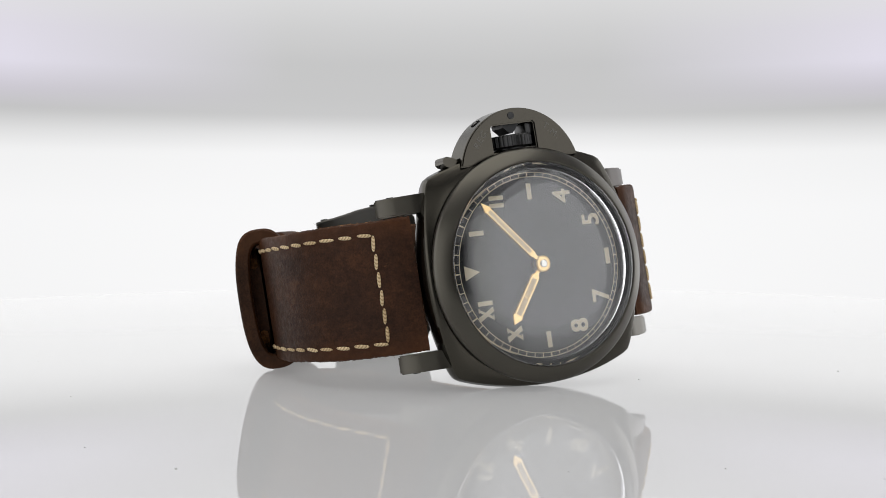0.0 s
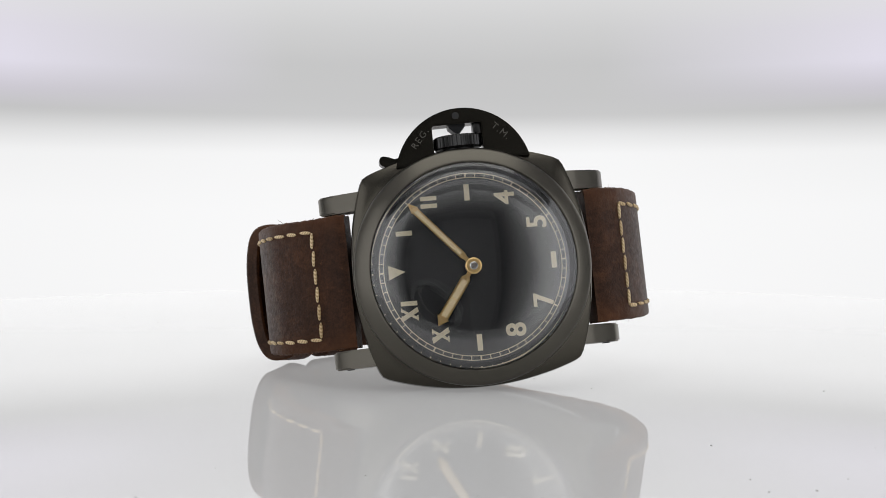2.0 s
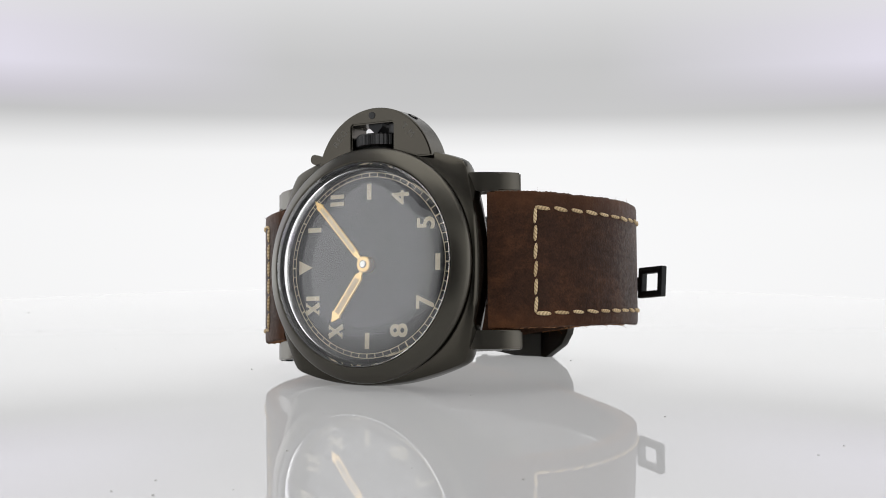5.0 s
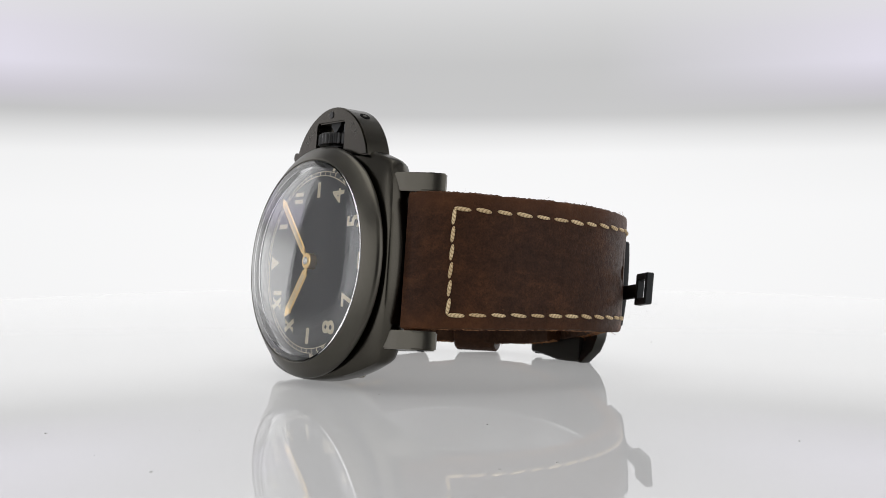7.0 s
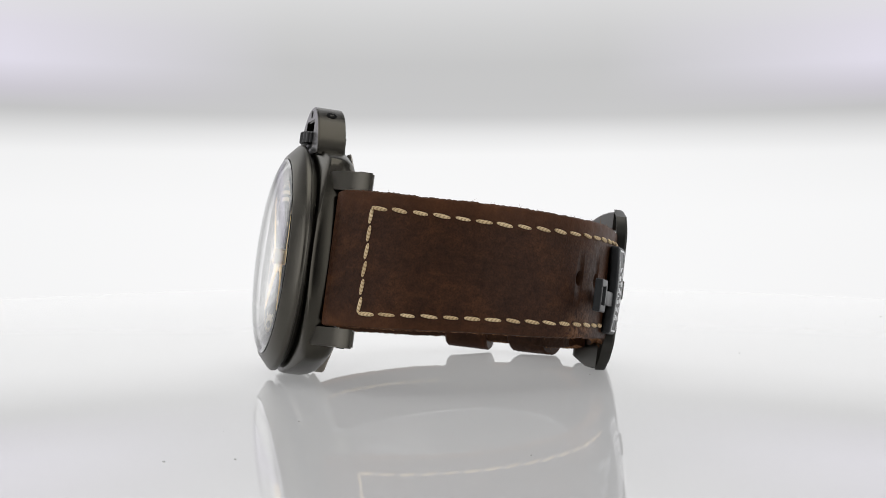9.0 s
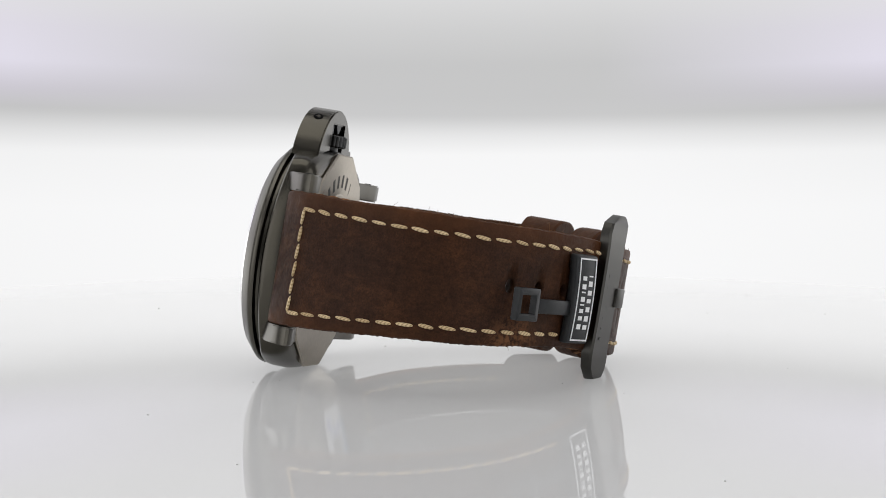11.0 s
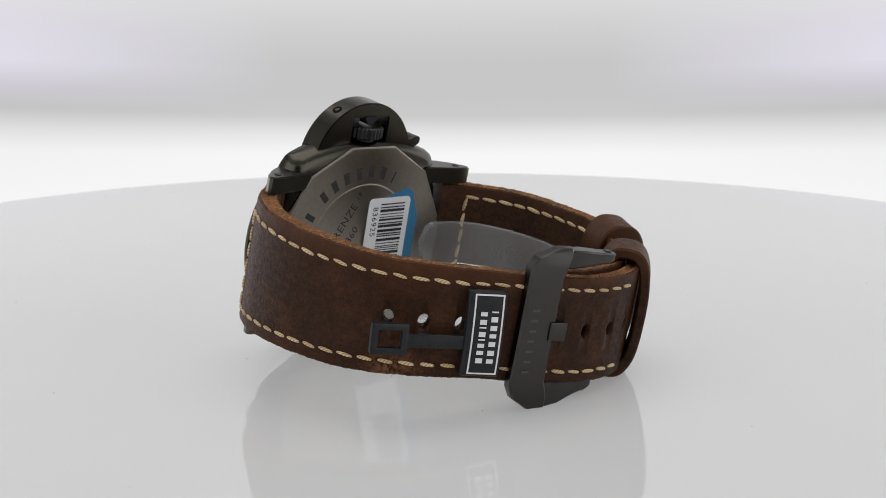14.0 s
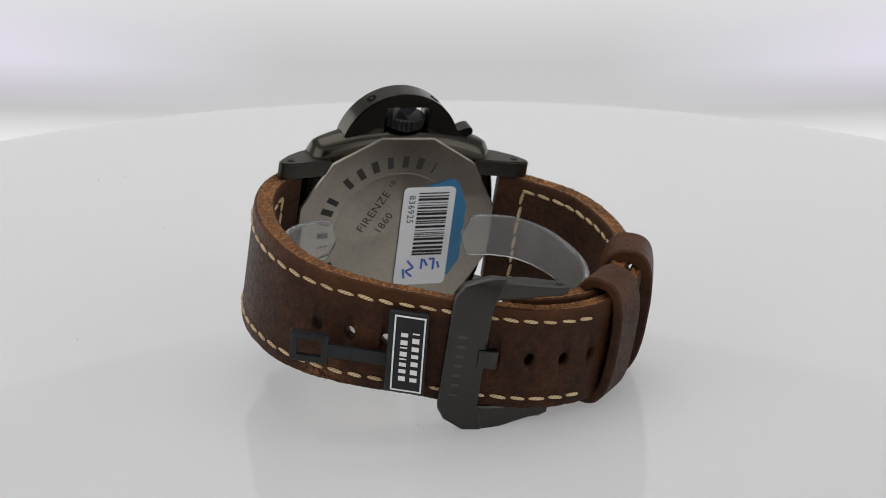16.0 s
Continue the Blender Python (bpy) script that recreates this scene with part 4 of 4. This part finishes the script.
def build_buckle(watch):
    """Wide black buckle: a bar across the strap with pointed ends, two arms, a tongue."""
    zc = BUCKLE_Z

    def loft(bm, rings):
        vs = [[bm.verts.new(buckle_place(*p)) for p in ring] for ring in rings]
        k = len(vs[0])
        for a, b in zip(vs, vs[1:]):
            for i in range(k):
                bm.faces.new((a[i], a[(i + 1) % k], b[(i + 1) % k], b[i]))
        bm.faces.new(vs[0])
        bm.faces.new(vs[-1])
    bm = bmesh.new()
    rings = []
    # z, first and last s of the bar, outer height, thickness
    for z, s0, s1, h, th in ((-17.6, 2.6, 5.6, 1.2, 1.6), (-16.9, 1.2, 5.6, 1.7, 2.0), (-14.6, -2.6, 5.2, 2.5, 2.2), (-12.2, -4.0, 4.4, 2.9, 2.3), (-11.0, -4.2, 3.8, 3.0, 2.3), (-6, -4.2, 3.7, 3.1, 2.3),
                             (0, -4.2, 3.7, 3.15, 2.3), (6, -4.2, 3.7, 3.1, 2.3), (11.0, -4.2, 3.8, 3.0, 2.3), (12.9, -4.1, 4.4, 2.8, 2.3), (15.2, -2.6, 5.2, 2.4, 2.2), (16.5, 1.2, 5.6, 1.7, 2.0), (17.0, 2.6, 5.6, 1.2, 1.6)):
        c = 0.4
        rings.append([(s0 + c, h, z), (s1 - c, h, z), (s1, h - c, z), (s1, h - th, z), (s0, h - th, z), (s0, h - c, z)])
    loft(bm, rings)
    buckle = part("buckle", bm, BUCKLE_METAL, watch, "large black metal pin buckle with chamfered ends")
    for sg, z_in, z_out in ((1, 12.6, 16.8), (-1, -11.5, -17.3)):
        bm = bmesh.new()
        rings = []
        for s0, a, b, h, th in ((3.2, 0, 0.94, 1.55, 1.9), (6.0, 0, 0.93, 1.3, 3.0), (9.0, 0, 0.86, 0.4, 3.4), (12.0, 0, 0.72, -0.9, 3.3), (15.0, 0, 0.6, -2.1, 3.0), (17.6, 0, 0.54, -3.0, 2.6), (18.9, 0.05, 0.48, -3.8, 1.4)):
            za = z_in + (z_out - z_in) * a
            zb = z_in + (z_out - z_in) * b
            c = 0.35 * sg
            rings.append([(s0, h, za + c), (s0, h, zb - c), (s0, h - 0.35, zb), (s0, h - th + 0.35, zb), (s0, h - th, zb - c), (s0, h - th, za + c), (s0, h - th + 0.35, za), (s0, h - 0.35, za)])
        loft(bm, rings)
        part("buckle_arm", bm, BUCKLE_METAL, buckle)
        bm = bmesh.new()
        zz = z_in + (z_out - z_in) * 0.56
        p = buckle_place(17.0, -4.2, zz)
        bmesh.ops.create_cone(bm, cap_ends=True, segments=20, radius1=0.8, radius2=0.8, depth=0.4, matrix=Matrix.Translation(p))
        part("spring_bar", bm, INK_BLACK, buckle)
    ang, origin = BUCKLE_ANG, BUCKLE_AT
    # tongue
    bm = bmesh.new()
    add_box(bm, (2.2, 1.6, -1.8), (6.2, 3.6, 2.2), 0.35)
    for v in bm.verts:
        v.co = buckle_place(*v.co)
    part("tongue", bm, BUCKLE_METAL, buckle)
    # engraved brand wording: bars down the bar
    d = Vector((math.cos(ang), math.sin(ang)))
    nn = Vector((d.y, -d.x))
    nn = nn if nn.y > 0 else -nn
    for k in range(7):
        bm = bmesh.new()
        z = zc - 8.4 + k * 2.15
        q = origin + d * (-1.4) + nn * 3.13
        add_box(bm, (-0.8, -0.02, z - 0.3), (0.8, 0.02, z + 0.25))
        bmesh.ops.rotate(bm, cent=(0, 0, 0), matrix=Matrix.Rotation(ang - math.pi, 3, "Z"), verts=bm.verts)
        bmesh.ops.translate(bm, vec=(q.x, q.y, 0), verts=bm.verts)
        part("engraved_bar", bm, ENGRAVED_DARK, buckle)


ENGRAVED_DARK = mat_new("engraved_buckle", (0.095, 0.093, 0.09), 0.5, 1.0)


CASE_ROLL = Matrix.Rotation(radians(-1.2), 4, "Y")


def build_watch():
    watch = new("wristwatch")
    tagged(watch, "black titanium wristwatch with dark brown leather strap, standing sideways", "wristwatch")
    build_case(watch)
    build_caseback(watch)
    build_crown(watch)
    build_dial(watch)
    build_strap(watch)
    build_buckle(watch)
    build_keeper(watch, (-27.6, 61.5), (-0.74, -0.67), "dark brown leather keeper loop", 9.2, 14.1, 12.4, rise=0.8)
    build_keeper(watch, (-37.4, 48.9), (-0.43, -0.9), "loose dark brown leather keeper loop", 9.6, 14.6, 12.4, 3.0)
    # the dial sits a little turned in its case
    for ob in watch.children:
        if ob.name.split(".")[0] not in ("dial", "minute_hand", "hour_hand", "hand_hub"):
            ob.matrix_basis = CASE_ROLL @ ob.matrix_basis
    return watch


WATCH = build_watch()


# ---------------------------------------------------------------- clear cuff inside the strap
def build_cuff():
    pts = [(15, 13.6), (20, 13.9), (27, 17.5), (31, 25), (32.4, 36), (30.0, 46), (24, 53.5), (14, 58.6), (0, 61), (-14, 59.4), (-25, 54), (-31, 46), (-33, 36), (-31.5, 25), (-27.5, 17.5), (-22, 14.3), (-14.0, 13.6)]
    P, L = smooth_path(pts, 120)
    N = path_normals(P)
    bm = bmesh.new()
    rows = []
    for i, (p, nn) in enumerate(zip(P, N)):
        end = min(i, len(P) - 1 - i) / 2.0
        h = 4.8 * (1 if end >= 1 else math.sqrt(max(0.03, 1 - (1 - end) ** 2)))
        zc = 0.8 + lift(p.y) * 0.6
        row = []
        for d, z in ((0, -h + 0.3), (0, h - 0.3), (0.3, h), (1.1, h), (1.4, h - 0.3), (1.4, -h + 0.3), (1.1, -h), (0.3, -h)):
            q = p - nn * d
            row.append(bm.verts.new((q.x, q.y, zc + z)))
        rows.append(row)
    for a, b in zip(rows, rows[1:]):
        for j in range(8):
            bm.faces.new((a[j], a[(j + 1) % 8], b[(j + 1) % 8], b[j]))
    bm.faces.new(rows[0])
    bm.faces.new(rows[-1])
    ob = part("display_cuff", bm, ACRYLIC, None)
    ob.visible_shadow = False
    return tagged(ob, "clear plastic display cuff inside the watch strap", "watch cuff")


CUFF = build_cuff()


# ---------------------------------------------------------------- black hang tag on the strap
def build_hang_tag():
    tag = new("hang_tag")
    tagged(tag, "black plastic hang tag with white-edged label, lying on the strap", "tag")
    # plan: along the strap's back from the label to the square eye
    o, d = Vector((13.0, 68.2)), Vector((24.4, -10.6)).normalized()
    nn = Vector((-d.y, d.x))
    nn = nn if nn.y > 0 else -nn

    lean = 0.05

    def bent(bm, bow=0.0):
        for v in bm.verts:
            s, h, z = v.co
            s += lean * (z - 2)
            h += bow * (z - 2) ** 2
            q = o + d * s + nn * h
            v.co = Vector((q.x, q.y, z))
    bm = bmesh.new()
    add_box(bm, (-0.6, -1.9, -7.0), (7.4, 0.0, 10.9), 0.5, 3)
    bmesh.ops.subdivide_edges(bm, edges=[e for e in bm.edges if abs(e.verts[0].co.z - e.verts[1].co.z) > 10], cuts=6)
    bent(bm, -0.006)
    body = part("label_block", bm, BLACK_PLASTIC, tag)
    bm = bmesh.new()
    for lo, hi in (((0.0, 0.02, -6.4), (0.32, 0.12, 10.3)), ((5.9, 0.02, -6.4), (6.22, 0.12, 10.3)), ((0.32, 0.02, 9.98), (5.9, 0.12, 10.3)), ((0.32, 0.02, -6.4), (5.9, 0.12, -6.08))):
        add_box(bm, lo, hi)
    bmesh.ops.subdivide_edges(bm, edges=[e for e in bm.edges if abs(e.verts[0].co.z - e.verts[1].co.z) > 10], cuts=6)
    bent(bm, -0.006)
    part("white_border", bm, INK_WHITE, body, "thin white printed border")
    for col, widths in ((4.05, (1.45, 1.15, 1.15, 0.4, 1.4, 0.4, 1.4, 1.15)), (1.75, (1.25, 1.5, 1.4, 1.15, 1.35, 1.5, 0.4))):
        z = -4.0
        gap = (11.0 - sum(widths)) / (len(widths) - 1)
        for w in widths:
            bm = bmesh.new()
            add_box(bm, (col - 0.7, 0.02, z), (col + 0.7, 0.1, z + w * 0.72))
            bent(bm, -0.006)
            part("printed_bar", bm, INK_WHITE, body)
            z += w + gap
    bm = bmesh.new()
    add_box(bm, (7.2, -1.5, -1.5), (19.3, -0.6, 1.4), 0.2)
    bent(bm)
    part("stem", bm, BLACK_PLASTIC, tag)
    bm = bmesh.new()
    e0, e1, z0, z1 = 19.0, 26.6, -3.1, 3.3
    w = 1.35
    vs = []
    for h in (-1.9, -0.4):
        ring_o = [bm.verts.new((s, h, z)) for s, z in ((e0, z0), (e1, z0), (e1, z1), (e0, z1))]
        ring_i = [bm.verts.new((s, h, z)) for s, z in ((e0 + w, z0 + w), (e1 - w, z0 + w), (e1 - w, z1 - w), (e0 + w, z1 - w))]
        vs.append((ring_o, ring_i))
    (o0, i0), (o1, i1) = vs
    for k in range(4):
        j = (k + 1) % 4
        bm.faces.new((o0[k], o0[j], i0[j], i0[k]))
        bm.faces.new((o1[k], o1[j], i1[j], i1[k]))
        bm.faces.new((o0[k], o0[j], o1[j], o1[k]))
        bm.faces.new((i0[k], i0[j], i1[j], i1[k]))
    bmesh.ops.recalc_face_normals(bm, faces=bm.faces)
    bmesh.ops.bevel(bm, geom=bm.edges[:], offset=0.15, segments=1, affect="EDGES")
    bent(bm)
    part("square_eye", bm, BLACK_PLASTIC, tag)
    return tag


HANG_TAG = build_hang_tag()


# ---------------------------------------------------------------- price sticker on the caseback
def build_price_tag():
    tag = new("price_tag")
    tagged(tag, "white barcode sticker over blue film on the caseback", "sticker")
    bm = bmesh.new()
    plate(bm, [(-15.8, -7.0), (-13.6, -11.0), (-3.0, -9.0), (-3.0, 10.0), (-12.0, 12.8), (-13.6, 11.6), (-15.8, 6.0)], [], BACK_Y + 0.15, BACK_Y + 0.3)
    part("blue_film", bm, BLUE, tag, "translucent blue protective film")
    bm = bmesh.new()
    x0, x1, z0, z1, r = -12.9, -0.9, -13.0, 10.9, 1.1
    pts = []
    for cx, cz, a0 in ((x1 - r, z1 - r, 0), (x0 + r, z1 - r, 90), (x0 + r, z0 + r, 180), (x1 - r, z0 + r, 270)):
        for k in range(6):
            a = radians(a0 + 18 * k)
            pts.append((cx + r * math.cos(a), cz + r * math.sin(a)))
    plate(bm, pts, [], BACK_Y + 0.36, BACK_Y + 0.5)
    label = part("paper_label", bm, PAPER, tag, "white printed barcode label with blue handwriting")
    rnd = random.Random(3)
    z = 9.6
    y = BACK_Y + 0.52
    while z > -5.4:
        w = rnd.choice((0.18, 0.28, 0.45, 0.6))
        bm = bmesh.new()
        add_box(bm, (-11.4, y, z - w), (-4.4, y + 0.05, z))
        part("barcode_bar", bm, INK_BLACK, label)
        z -= w + rnd.choice((0.2, 0.3, 0.45))
    bm = bmesh.new()
    text_mesh(bm, "836925", 2.1, lambda u, v, w: (-2.9 - v, y + w * 0.1 + 0.02, 5.6 - u), 0.02, 1.1)
    part("printed_number", bm, INK_BLACK, label)
    # handwriting: pen strokes
    for pts in (((-9.8, -6.6), (-9.8, -9.4)), ((-9.8, -6.7), (-8.6, -6.7)), ((-8.4, -8.4), (-7.4, -6.8)), ((-7.0, -6.6), (-7.0, -9.2)), ((-10.6, -7.4), (-11.2, -9.0)),
                ((-3.6, -7.0), (-5.2, -8.8)), ((-5.2, -8.8), (-3.4, -9.6)), ((-3.4, -9.6), (-5.0, -11.0)), ((-2.8, -9.0), (-3.2, -11.4))):
        bm = bmesh.new()
        (xa, za), (xb, zb) = pts
        d = Vector((xb - xa, zb - za)).normalized()
        p = Vector((-d.y, d.x)) * 0.24
        quad = [(xa + p.x, za + p.y), (xb + p.x, zb + p.y), (xb - p.x, zb - p.y), (xa - p.x, za - p.y)]
        plate(bm, quad, [], y, y + 0.05)
        part("pen_stroke", bm, INK_BLUE, label)
    return tag


PRICE_TAG = build_price_tag()


# ---------------------------------------------------------------- what moves
WATCH_ON_TABLE = Matrix(((-0.22868, -0.96508, -0.12776, 0.03247), (0.97037, -0.21546, -0.10936, 0.01066), (0.07801, -0.14899, 0.98576, -0.00199), (0, 0, 0, 1)))
TILTS = ((10.0, 0.0), (10.5, 0.25), (11.0, 1.1), (11.5, 2.38), (12.0, 3.74), (12.5, 5.14), (13.0, 6.55), (13.5, 7.97), (14.0, 9.5), (14.5, 11.0), (15.0, 12.6), (15.5, 14.05), (16.0, 15.55))


def tilt_at(t):
    if t <= TILTS[0][0]:
        return 0.0
    for (a, p), (b, q) in zip(TILTS, TILTS[1:]):
        if t <= b:
            return p + (q - p) * (t - a) / (b - a)
    return TILTS[-1][1]


def table_pose(t):
    return pose(0, 0, PIVOT_Z + 0.0004 * max(0.0, min(1.0, (t - 11) / 4)), tilt_at(t)) @ pose(0, -0.00584, 0) @ pose(0, 0, 0, 0, 0, -75.471 - 11.7602 * t)


def motions():
    times = [0.5 * k for k in range(33)]
    walk(TURNTABLE, [(t, table_pose(t)) for t in times])
    for thing in (WATCH, CUFF, HANG_TAG, PRICE_TAG):
        walk(thing, [(t, table_pose(t) @ WATCH_ON_TABLE) for t in times])


motions()
